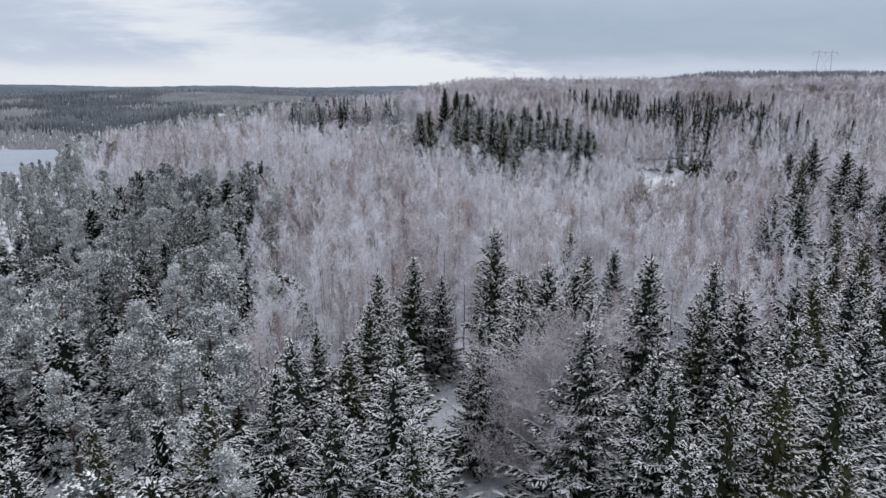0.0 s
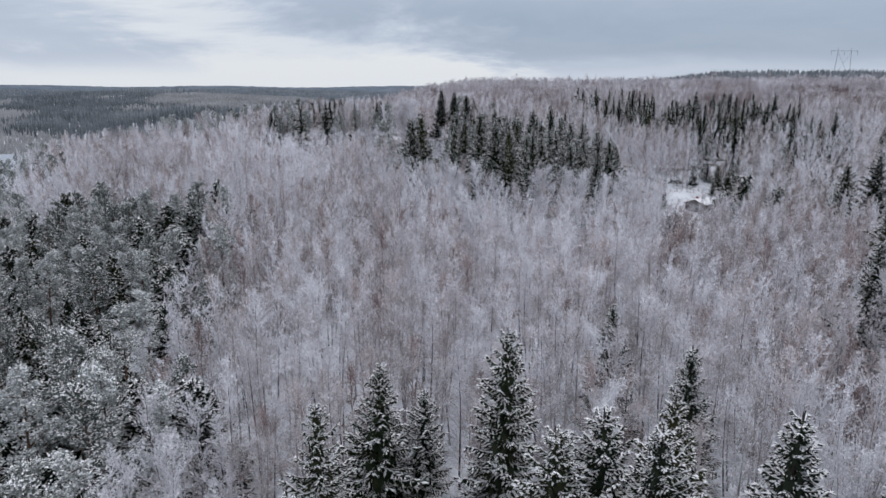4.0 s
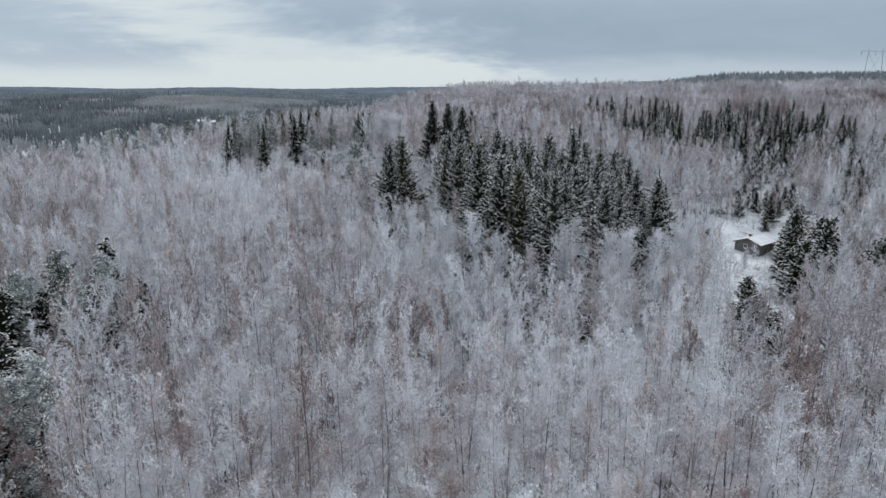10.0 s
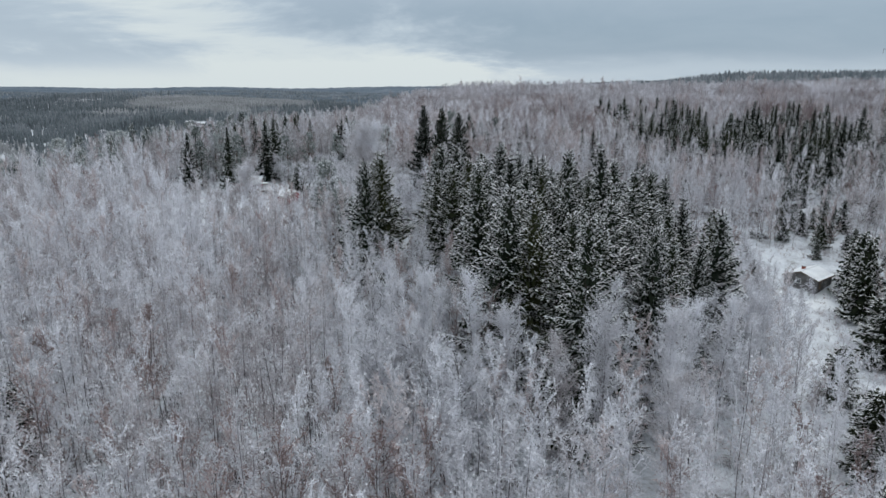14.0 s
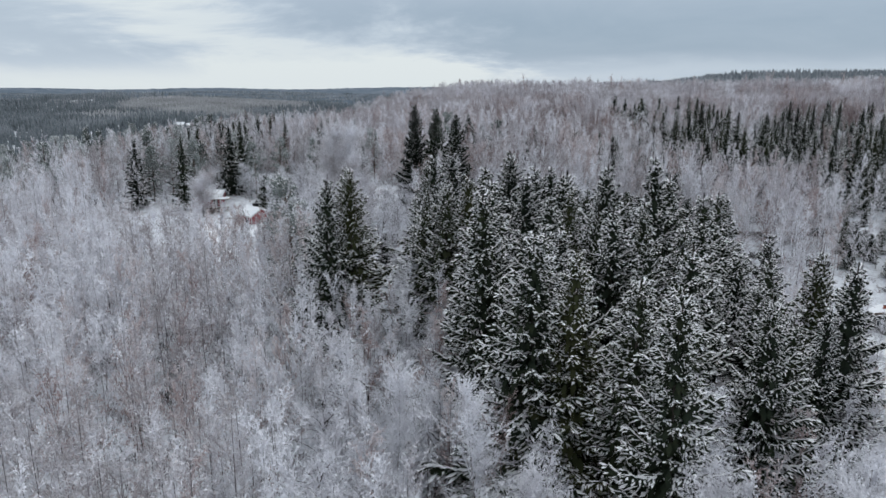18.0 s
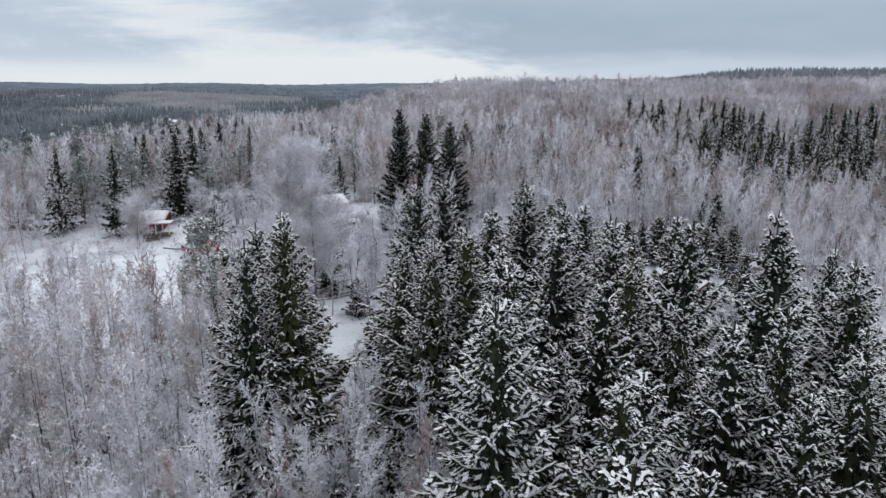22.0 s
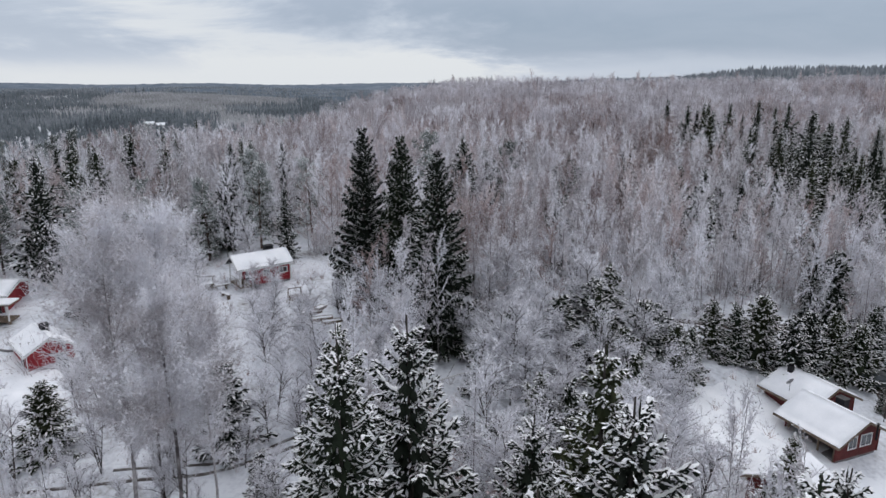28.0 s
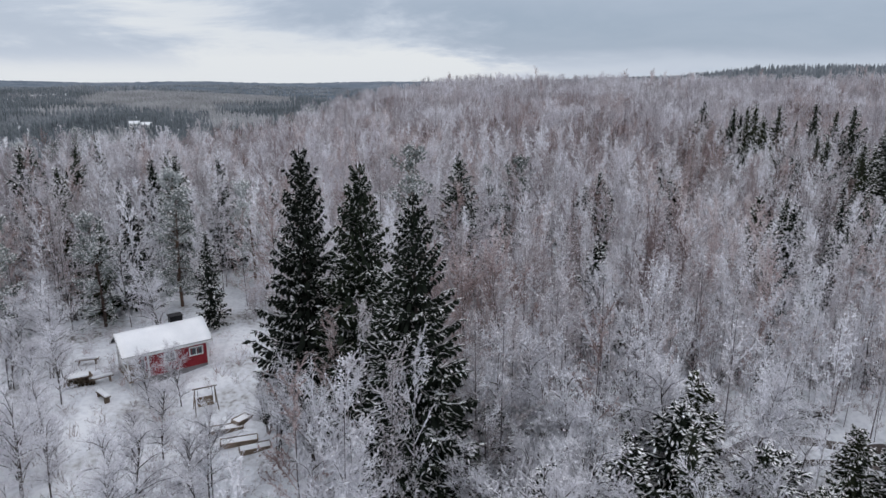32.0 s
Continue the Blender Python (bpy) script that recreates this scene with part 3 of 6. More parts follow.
CORE_C = [(6.5, 147.1, 24), (13.5, 160.4, 24.5), (19.3, 173, 25), (20.5, 167.7, 24), (16.4, 158.6, 23), (8.9, 145.1, 23), (12.3, 146.5, 22), (20.3, 159.1, 21), (19.4, 154, 20), (18.9, 148.8, 20), (22.8, 152.2, 19), (28.2, 162.9, 20), (9.9, 139.3, 24), (13.9, 150.7, 23.5), (17.2, 146.7, 21.5), (21.3, 156.4, 21.5), (28, 158.9, 19.5)]
BACK_A = [(28, 258.6, 23), (30.6, 256.8, 22.5), (37.2, 260.8, 22), (41.9, 267.1, 22), (48.5, 265.6, 23), (56.9, 277.3, 23), (55.9, 270.9, 22), (59.8, 273.3, 23), (64.3, 276.9, 23.5), (-60.7, 262.5, 23), (-63.6, 272.7, 24), (-57.6, 282.3, 25), (-51.6, 288.8, 25.5), (-53.3, 302.2, 26), (-33.7, 271.1, 25.5), (-63.9, 262.4, 23), (11.6, 225, 17), (9, 227.9, 15), (-55.8, 268.2, 25), (-50.1, 259, 25), (-51.4, 282.1, 25.5), (-53.7, 232.7, 24), (-56.1, 260.2, 25), (-63.6, 234.7, 23.5), (-48.3, 243.2, 25.7), (-48.0, 249.5, 26)]
SMALL_A = [(68.6, 202.3, 8.4), (-12.5, 207, 11.5), (-29.6, 212, 13.5), (-17.2, 213.3, 14.5), (26, 231.2, 13), (28.5, 231.6, 14), (29.9, 228.2, 13), (35.3, 231.3, 12.5), (37.3, 230.2, 11.5), (8, 224.8, 16), (12, 228.3, 16.5), (15.7, 226.6, 15), (18.3, 225, 13.5), (14.3, 234.5, 14.2), (9.3, 229.9, 12.5), (5.5, 228.2, 11.5), (65.5, 197.8, 9.5), (33.5, 136.6, 10), (53.7, 168.4, 9.5), (33.6, 133.1, 9), (26.1, 124.6, 9), (38, 151.4, 8), (61.2, 161.2, 11.5), (60.6, 187.5, 11), (62.5, 181.3, 10.5), (35, 131.9, 8), (35.2, 141, 8), (-10.2, 161.4, 12.5), (3.6, 149.5, 13.5)]
SMALL_B = [(58.6, 172.4, 12)]
OLD_TREES = [(-10.2, 237, 29.3), (-6.6, 234.4, 28.7), (-2.5, 228.5, 27.9)]
stand(FRONT_A + FRONT_B, SPRUCES, "spruces at the near edge of the birch wood", 1.2)
stand(CORE_A + CORE_B + CORE_C, SPRUCES, "spruces of the dense stand", 1.1)
stand(OLD_TREES, OLD, "three old spruces by the cottage")
stand(BACK_A, SLIM, "spruces behind the cottages")
stand(SMALL_A + SMALL_B + [(13.6, 231.1, 16.6), (16.7, 227.2, 14.7), (20.7, 227.8, 12), (9.4, 228.8, 14.4), (12.7, 225.9, 13.6), (32.2, 229.9, 13), (39.8, 232.6, 12.5), (24.0, 232.0, 13.2), (-38.2, 233.8, 16.5)], YOUNG, "young spruces in the clearings", 1.2)


# more spruces of the stand on the far side of the hollow
SLIM_J, YOUNG_J = [joined_kind(k) for k in SLIM], [joined_kind(k) for k in YOUNG]
far_stand = tagged(new("spruce_stand"), "far stand of slim snowy spruces above the hollow", "spruces", kind="stuff")


def spruce_ground(x, y):
    """Ground of the far spruce stand: ragged clumps along the slope, with birch between them."""
    if not (44 < x < 114 and 249 + 6 * math.sin(x * 0.21) + 0.55 * max(0, 72 - x) < y < 316 + 7 * math.sin(x * 0.13 + 1)):
        return False
    return math.sin(x * 0.29 + 1.3 * math.sin(y * 0.11)) + 0.8 * math.sin(y * 0.23 + 0.07 * x) + 0.012 * (x - 60) > -0.55


done = 0
for _ in range(6000):
    x, y = rng.uniform(40, 132), rng.uniform(244, 324)
    if done < 225 and (spruce_ground(x, y) or rng.random() < 0.012) and all((x - a) ** 2 + (y - b) ** 2 > 6.5 for a, b, _r in TREES):
        stuff_stand(far_stand, "spruce", [(x, y, rng.choice([rng.uniform(6, 10), rng.uniform(9.5, 15.5)]))], SLIM_J)
        done += 1

# snow-laden pines on the west side
PINES = [pine_kind(51), pine_kind(52, radius=3.0, limbs=50), pine_kind(53, radius=2.1, height=13.0, bare=0.3), pine_kind(54, radius=2.4, snow=0.9, bare=0.04)]


PINE_J = []


def pine_wood(count, xlim, ylim, inside, hlim, gap, group):
    done = 0
    for _ in range(count * 12):
        if done >= count:
            break
        x, y = rng.uniform(*xlim), rng.uniform(*ylim)
        if inside(x, y) and all((x - a) ** 2 + (y - b) ** 2 > gap * gap for a, b, _r in TREES):
            if PINE_J:
                stuff_stand(PINE_J[0], "pine", [(x, y, rng.uniform(*hlim))], PINE_J[1:])
            else:
                PINES[int(rng.integers(4))].put(x, y, rng.uniform(*hlim), group, float(rng.uniform(0, 360)), (float(rng.normal(0, 2)), float(rng.normal(0, 2))))
                TREES.append((x, y, 1.5))
            done += 1


pine_wood(165, (-75, -10), (18, 135), lambda x, y: x < -14 - 0.30 * (y - 40) + 4 * math.sin(y * 0.2) and x > -0.78 * y - 18, (8.0, 12.8), 1.85, "pines of the western wood")
done = 0
while done < 125:  # slim spruces mixed in among the pines
    x, y = rng.uniform(-75, -10), rng.uniform(20, 140)
    if x < -13 - 0.30 * (y - 40) + 4 * math.sin(y * 0.2) and x > -0.78 * y - 18 and all((x - a) ** 2 + (y - b) ** 2 > 3.0 for a, b, _r in TREES):
        YOUNG[int(rng.integers(2))].put(x, y, rng.uniform(6.0, 11.5), "snowy spruces of the western wood", float(rng.uniform(0, 360)), (float(rng.normal(0, 1.5)), float(rng.normal(0, 1.5))))
        TREES.append((x, y, 1.4))
        done += 1
PINE_J += [tagged(new("pine_wood"), "far frosted pines above the lake", "pines", kind="stuff")] + [joined_kind(k) for k in PINES]
pine_wood(26, (-150, -85), (160, 225), lambda x, y: -0.635 * y < x < -0.545 * y, (10, 13), 4, "pines near the lake")
pine_wood(150, (-185, -66), (92, 228), lambda x, y: -0.82 * y < x < -0.60 * y, (4.5, 7.5), 3.2, "pines near the lake")
pine_wood(60, (-120, -42), (225, 330), lambda x, y: x < -46 - 0.2 * (y - 240), (9, 13), 3.4, "pines behind the cottages")
pine_wood(80, (-170, -45), (318, 450), lambda x, y: x < min(-66, -72 + 0.25 * (y - 310)) + max(0, 0.25 * (y - 334)) and x > -0.5 * y + 60, (6.5, 10), 4.5, "pale pines")
for x, y, h in [(-21.3, 186.3, 16.2), (-5.9, 264.6, 14.5), (6.2, 274.7, 11.5), (3.0, 279.0, 9.5), (-27, 256, 11), (-33, 252, 10.5), (-39, 247, 11), (-30, 262, 12), (-43, 242, 11), (-22, 262, 11)]:
    PINES[1].put(x, y, h, "pines behind the cottages", x * 31.0)
    TREES.append((x, y, 1.8))

# a dark belt of spruces behind the cottages
belt = tagged(new("spruce_belt"), "dark belt of spruces behind the cottages", "spruces", kind="stuff")
thicket = tagged(new("young_spruce_thicket"), "thicket of young spruces white with snow", "spruces", kind="stuff")
done = 0
while done < 18:
    x, y = rng.uniform(-74, -16), rng.uniform(246, 276)
    if y > 250 - 0.15 * (x + 25) and x > -0.3 * y + 3 and all((x - a) ** 2 + (y - b) ** 2 > 6 for a, b, _r in TREES):
        stuff_stand(belt, "spruce", [(x, y, rng.uniform(8, 13.5))], SLIM_J)
        done += 1

# snow-white thicket of young spruce east of the hollow
done = 0
while done < 210:
    x, y = rng.uniform(62, 150), rng.uniform(206, 300)
    if bell(x, y, 62, 201, 12, 11) < 0.3 and x < 0.66 * y + 6 and all((x - a) ** 2 + (y - b) ** 2 > 4 for a, b, _r in TREES):
        stuff_stand(thicket, "spruce", [(x, y, rng.uniform(3.0, 7.0))], YOUNG_J)
        done += 1

# ---- birches ----
FROSTED = "bare birch white with hoar frost on every twig"
BIRCH = [birch_kind(60 + i, FROSTED, m, radius=r) for i, (m, r) in enumerate([(M_FROST, 1.6), (M_FROST, 1.4), (M_FROSTW, 1.6), (M_FROST, 1.8), (M_BROWNTWIG, 1.5)])]


def clear(x, y, margin=1.0):
    """Whether a place lies free of trees and outside the clearings."""
    return all((x - a) ** 2 + (y - b) ** 2 > (r * margin) ** 2 for a, b, r in TREES)


def in_clearing(x, y):
    """Yards, tracks and glades that bear no wood."""
    if bell(x, y, 60, 198, 10, 10) > 0.37 or bell(x, y, 53, 184, 8.5, 15) > 0.37 or bell(x, y, 48, 168, 7, 14) > 0.37 or bell(x, y, 30, 216, 16, 16) > 0.3:
        return True
    if -62 < x < -9 and 200 < y < 250:
        return True
    if bell(x, y, -13, 196, 6, 24) > 0.37 or bell(x, y, 27, 236.5, 17, 2.4) > 0.37 or bell(x, y, 8, 216, 13, 15) > 0.4:
        return True
    if 44 < x < 150 and 176 < y < 262 and bell(x, y, 62, 206, 24, 14) > 0.55:
        return True
    if spruce_ground(x, y) or bell(x, y, 41, 152, 4, 9) > 0.37 or bell(x, y, 34, 140, 4, 7) > 0.37:
        return True
    return bell(x, y, 14, 172, 17, 26) > 0.55


def birch_zone(x, y):
    if in_clearing(x, y):
        return False
    if y < 250:
        west = -16 - 0.30 * (y - 40) if y < 132 else -0.60 * y
        near = 38 if x < -12 else 60 if x < 20 else 56
        return west < x < 0.60 * y + 24 and y > near
    return min(-66, -72 + 0.25 * (y - 310)) + max(0, 0.25 * (y - 334)) < x < 0.6 * y + 20


TAKEN = np.array(TREES)


def free(x, y, gap):
    return ((TAKEN[:, 0] - x) ** 2 + (TAKEN[:, 1] - y) ** 2).min() > gap * gap


def light_birch(seed, ox=0.0, oy=0.0, h=11.5, radius=1.5, stems=None, twigs=None, r2=None, foot=0.8, n1=20, n2=16, thick=0.042):
    """A birch of the deep wood: stem, rising limbs and two orders of twigs, all slight."""
    r2 = r2 or np.random.default_rng(seed)
    stems, twigs = stems or Geo(), twigs or Geo()
    bx, by = r2.normal(0, 0.25, 2)
    stems.tube([[ox, oy, -foot], [ox + bx, oy + by, h * 0.5], [ox + bx * 0.6, oy, h]], [0.055, 0.036, 0.012], 3)
    v = (np.arange(n1) + r2.uniform(0, 1, n1)) / n1
    u = 0.10 + 0.86 * v
    c = np.stack([ox + bx * np.minimum(1, 2 * u), oy + by * np.minimum(1, 2 * (1 - u)), u * h], 1)
    a, el = r2.uniform(0, 6.28, n1), np.radians(46 + r2.normal(0, 10, n1) + 26 * v)
    d = np.stack([np.cos(a) * np.cos(el), np.sin(a) * np.cos(el), np.sin(el)], 1)
    ln = radius * (0.6 + 1.1 * np.sin(np.pi * (0.3 + 0.62 * v))) * r2.uniform(0.75, 1.2, n1)
    twigs.needles(c, d, ln * 1.15, np.full(n1, 0.06), r2)
    k = np.repeat(np.arange(n1), n2)
    p = c[k] + d[k] * (ln[k] * r2.uniform(0.15, 1, len(k)))[:, None]
    d2 = unit(d[k] * 0.8 + r2.normal(0, 0.55, (len(k), 3)) + [0, 0, 0.2])
    l2 = r2.uniform(0.35, 0.85, len(k))
    twigs.needles(p, d2, l2, thick * r2.uniform(0.9, 1.6, len(k)), r2)
    twigs.needles(p + d2 * (l2 * 0.45)[:, None], unit(d2 * 0.6 + r2.normal(0, 0.9, d2.shape)), l2 * 0.55, thick * r2.uniform(1.0, 1.8, len(k)), r2)
    d3 = unit(r2.normal(size=d2.shape))
    twigs.sprays(p + d2 * (l2 * r2.uniform(0.5, 1, len(k)))[:, None], d3, unit(np.cross(d3, r2.normal(size=d2.shape))), r2.uniform(0.12, 0.25, len(k)), r2.uniform(0.07, 0.13, len(k)))
    return stems, twigs


TWIGS = [M_FROST, M_FROSTW, M_FROST, M_BROWNTWIG, M_FROST, M_FROSTW, M_FROSTW, M_FROST]
PITCH = 2.7
SINGLE, PATCHES = [], []
for i in range(8):
    st, tw = light_birch(300 + i, radius=1.25 + 0.08 * i)
    SINGLE.append(mesh_of("birch", [(st, M_STEM), (tw, TWIGS[i])]))
for i in range(18):
    st, tw, tb, r2 = Geo(), Geo(), Geo(), np.random.default_rng(330 + i)
    for gx in (-1, 0, 1):
        for gy in (-1, 0, 1):
            if r2.random() < 0.06:
                continue
            light_birch(0, gx * PITCH + r2.uniform(-1.1, 1.1), gy * PITCH + r2.uniform(-1.1, 1.1), r2.uniform(8.2, 12.8), r2.uniform(1.3, 1.95) * (1 if i < 10 else 1.1), st, tb if r2.random() < (0.22 if i < 10 else 0.27) else tw, r2)
    for _ in range(4 if i < 10 else 15):  # undergrowth
        light_birch(0, r2.uniform(-4, 4), r2.uniform(-4, 4), r2.uniform(2.0, 5.5), r2.uniform(0.9, 1.5), st, tb if r2.random() < 0.4 else tw, r2, n1=11, n2=7)
    for _ in range(70):  # brown heath and dead bracken round the feet
        q, n, hh = np.array([r2.uniform(-4.2, 4.2), r2.uniform(-4.2, 4.2), -0.1]), 12, r2.uniform(0.5, 1.7)
        st.needles(q + r2.normal(0, 0.3, (n, 3)) * [1, 1, 0], unit(r2.normal(0, 0.5, (n, 3)) + [0, 0, 1]), hh * r2.uniform(0.6, 1.1, n), r2.uniform(0.05, 0.11, n), r2)
    if tb.n == 0:
        light_birch(0, 1, 1, 9, 1.4, st, tb, r2)
    PATCHES.append(mesh_of("birch_clump", [(st, M_STEM), (tw, (M_FROST if i % 2 else M_FROSTW) if i < 10 else (M_FROST, M_RIDGEFROST, M_FROST, M_FROST)[i % 4]), (tb, M_BROWNTWIG if i < 16 else M_RIDGEBROWN)]))
BROWN = []
for i in range(4):
    st, tw, tb, r2 = Geo(), Geo(), Geo(), np.random.default_rng(370 + i)
    for gx in (-1, 0, 1):
        for gy in (-1, 0, 1):
            light_birch(0, gx * PITCH + r2.uniform(-1.1, 1.1), gy * PITCH + r2.uniform(-1.1, 1.1), r2.uniform(7.8, 12.4), r2.uniform(1.2, 1.9), st, tb if r2.random() < 0.45 else tw, r2)
    for _ in range(10):
        light_birch(0, r2.uniform(-4, 4), r2.uniform(-4, 4), r2.uniform(2.0, 5.5), r2.uniform(0.9, 1.5), st, tb, r2, n1=11, n2=7)
    BROWN.append(mesh_of("birch_clump", [(st, M_STEM), (tw, M_FROST if i % 2 else M_RIDGEFROST), (tb, M_BROWNTWIG)]))
wood = tagged(new("birch_wood"), "dense wood of bare birches under hoar frost", "birch wood", kind="stuff")


def put_in(parent, name, me, x, y, s, turn):
    o = new(name, me)
    o.parent = parent
    o.matrix_basis = pose(x, y, on(x, y) - 0.05, 0, 0, turn) @ Matrix.Diagonal((s, s, s, 1))


def seen_from_path(x, y):
    return -0.70 * y - 10 < x < 0.74 * y + 14


def west_growth(x, y):
    """The birches before the cottage yard stand taller than the rest."""
    return 1.0 if x > -18 or not 160 < y < 198 else 1.12 if y < 187 else 1.04


def hut_view(x, y):
    """The open strip that leads up to the hut."""
    return 158 < y < 206 and abs(x - (60.5 - 0.42 * (203 - y))) < 5.5


FLAME = [birch_kind(440 + i, "full-crowned birch white with hoar frost before the spruces", M_FROSTW if i else M_FROST, height=13.0, radius=2.1 + 0.2 * i, limbs=52, twigs=34, thick=0.026, bare=0.1, rise=60) for i in range(3)]
for i, (x, y, h) in enumerate([(0.5, 142, 14), (3, 137.5, 12.5), (10.5, 135.5, 13.8), (12.5, 142.5, 13.5), (15.5, 132.5, 14), (18.5, 137.5, 13.5), (22.5, 142, 13), (-4.5, 146, 12.5), (26, 146.5, 12.5), (7, 133, 12), (-8, 152, 12), (29.5, 151, 12), (14, 127, 12)]):
    FLAME[i % 3].put(x, y, h, "white birches before the spruces", 77.0 * i)
    TAKEN = np.vstack([TAKEN, (x, y, 1.5)])
near_count = 0
cell = 3 * PITCH
for iy in range(-4, 32):
    for ix in range(-28, 34):
        cx, cy = ix * cell, 62 + iy * cell
        if not seen_from_path(cx, cy):
            continue
        corners = [(cx + a * 3.2, cy + b * 3.2) for a in (-1, 1) for b in (-1, 1)]
        front_row = abs(cx) < 19 and cy < 106
        if not front_row and free(cx, cy, 3.6) and sum(birch_zone(*q) and not hut_view(*q) for q in corners) >= (4 if cx > 30 and cy < 215 else 3):
            if rng.random() < 0.75 * max(float(smooth(cx, 10, 42)) * (cy < 175), 0.35 * float(smooth(-cx, 12, 30)) * (cy < 140)):
                put_in(wood, "birch_clump", BROWN[int(rng.integers(4))], cx, cy, rng.uniform(0.88, 1.04), 90.0 * int(rng.integers(4)))
                continue
            put_in(wood, "birch_clump", PATCHES[int(rng.integers(10)) if cy < 238 + 10 * math.sin(cx * 0.07) else int(rng.integers(10, 18))], cx, cy, rng.uniform(0.9, 1.06) * west_growth(cx, cy), 90.0 * int(rng.integers(4)))
            continue
        for a in (-1, 0, 1):
            for b in (-1, 0, 1):
                x, y = cx + a * PITCH + rng.uniform(-0.8, 0.8), cy + b * PITCH + rng.uniform(-0.8, 0.8)
                if not birch_zone(x, y) or hut_view(x, y) or not free(x, y, 2.0) or (not front_row and rng.random() < 0.25):
                    continue
                if front_row and near_count < 290:
                    near_count += 1
                    BIRCH[int(rng.integers(5))].put(x, y, rng.uniform(9.5, 12.8), "birches of the frosted wood", float(rng.uniform(0, 360)), (float(rng.normal(0, 2)), float(rng.normal(0, 2))))
                else:
                    put_in(wood, "birch", SINGLE[int(rng.integers(8))], x, y, rng.uniform(0.75, 1.08) * west_growth(x, y), float(rng.uniform(0, 360)))

# birches on the long slope and the ridge: groups of trees, lighter in build
RIDGE = []
for i in range(10):
    stems, twigs = Geo(), Geo()
    r2 = np.random.default_rng(120 + i)
    for _ in range(14):
        ox, oy, hh = r2.uniform(-4.6, 4.6), r2.uniform(-4.6, 4.6), r2.uniform(6.5, 10.8)
        stems.tube([[ox, oy, -2], [ox + 0.1, oy, hh * 0.5], [ox, oy, hh]], [0.05, 0.04, 0.015], 3)
        n = 74
        u = r2.uniform(0.05, 0.93, n)
        a = r2.uniform(0, 6.28, n)
        wide = (0.35 + 0.9 * np.sin(np.pi * (0.15 + 0.8 * u))) * r2.uniform(0.1, 0.9, n)
        p = np.stack([ox + wide * np.cos(a), oy + wide * np.sin(a), u * hh], 1)
        d = unit(np.stack([np.cos(a) * 0.4, np.sin(a) * 0.4, r2.uniform(0.7, 1.4, n)], 1))
        twigs.needles(p, d, r2.uniform(0.8, 1.7, n), r2.uniform(0.07, 0.13, n), r2)
        twigs.needles(p + d * 0.5, unit(d + r2.normal(0, 0.6, (n, 3))), r2.uniform(0.5, 1.0, n), r2.uniform(0.06, 0.11, n), r2)
    RIDGE.append(mesh_of("ridge_clump", [(stems, M_STEM), (twigs, [M_RIDGEFROST, M_FROST, M_RIDGEBROWN, M_RIDGEFROST, M_FROST, M_RIDGEBROWN, M_RIDGEFROST, M_RIDGEBROWN, M_BROWNTWIG, M_FROST][i])]))
ridge = tagged(new("ridge_birch_wood"), "thinly frosted birch wood climbing the ridge", "birch wood", kind="stuff")
for iy in range(0, 23):
    for ix in range(-50, 64):
        x, y = ix * 7.4 + rng.uniform(-2.6, 2.6), 311 + iy * 7.2 + rng.uniform(-2.4, 2.4)
        if not birch_zone(x, y) or not (-0.66 * y + 40 < x < 0.66 * y + 30) or not free(x, y, 2.6):
            continue
        brown = 0.42 + 0.4 * math.sin(y * 0.10 + 0.03 * x + 1.0) + 0.5 * float(smooth(-x, 30, 60)) + 0.35 * float(smooth(x, 85, 120)) + rng.normal(0, 0.2)
        brown += 0.5 * math.exp(-((y - 330) / 16) ** 2) - 0.5 * float(smooth(y, 395, 430))
        k = int(rng.choice([2, 5, 7])) if brown > 0.98 else int(rng.choice([8, 0, 3, 6])) if brown > 0.45 else int(rng.choice([0, 1, 3, 4, 6, 9]))
        put_in(ridge, "birch_clump", RIDGE[k], x, y, rng.uniform(0.85, 1.1), float(rng.uniform(0, 360)))
# a few tall brown birches stand out against the sky
for q in range(26):
    x = [12, 60, 72, 105, 128, 150, 190][q % 7] + rng.normal(0, 9)
    y = rng.uniform(415, 455)
    put_in(ridge, "birch", SINGLE[3], x, y, rng.uniform(0.85, 1.12), float(rng.uniform(0, 360)))

# ---- far woods ----


def far_trees(name, n, region, hlim, wlim, mat, label, seed):
    r3 = np.random.default_rng(seed)
    g = Geo()
    pts = []
    while sum(len(p) for p in pts) < n:
        x, y = r3.uniform(region[0], region[1], 20000), r3.uniform(region[2], region[3], 20000)
        ok = region[4](x, y)
        pts.append(np.stack([x[ok], y[ok]], 1))
    q = np.concatenate(pts)[:n]
    z = ground(q[:, 0], q[:, 1])
    h, w = r3.uniform(*hlim, n), r3.uniform(*wlim, n)
    a0 = r3.uniform(0, 6.28, n)
    for k in range(3):  # three stacked skirts of three faces
        zb, zt, rr = z + h * (0.05 + 0.3 * k), z + h * min(1.0, 0.55 + 0.25 * k), w * (1 - 0.28 * k)
        base = [np.stack([q[:, 0] + rr * np.cos(a0 + k + 2.094 * j), q[:, 1] + rr * np.sin(a0 + k + 2.094 * j), zb], 1) for j in range(3)]
        tip = np.stack([q[:, 0], q[:, 1], zt], 1)
        v = np.stack(base + [tip], 1)
        i = np.arange(n) * 4
        g.add(v, np.concatenate([np.stack([i, i + 1, i + 3], 1), np.stack([i + 1, i + 2, i + 3], 1), np.stack([i + 2, i, i + 3], 1)]))
    return tagged(new(name, g.mesh(name, mat)), label, "woods", kind="stuff")


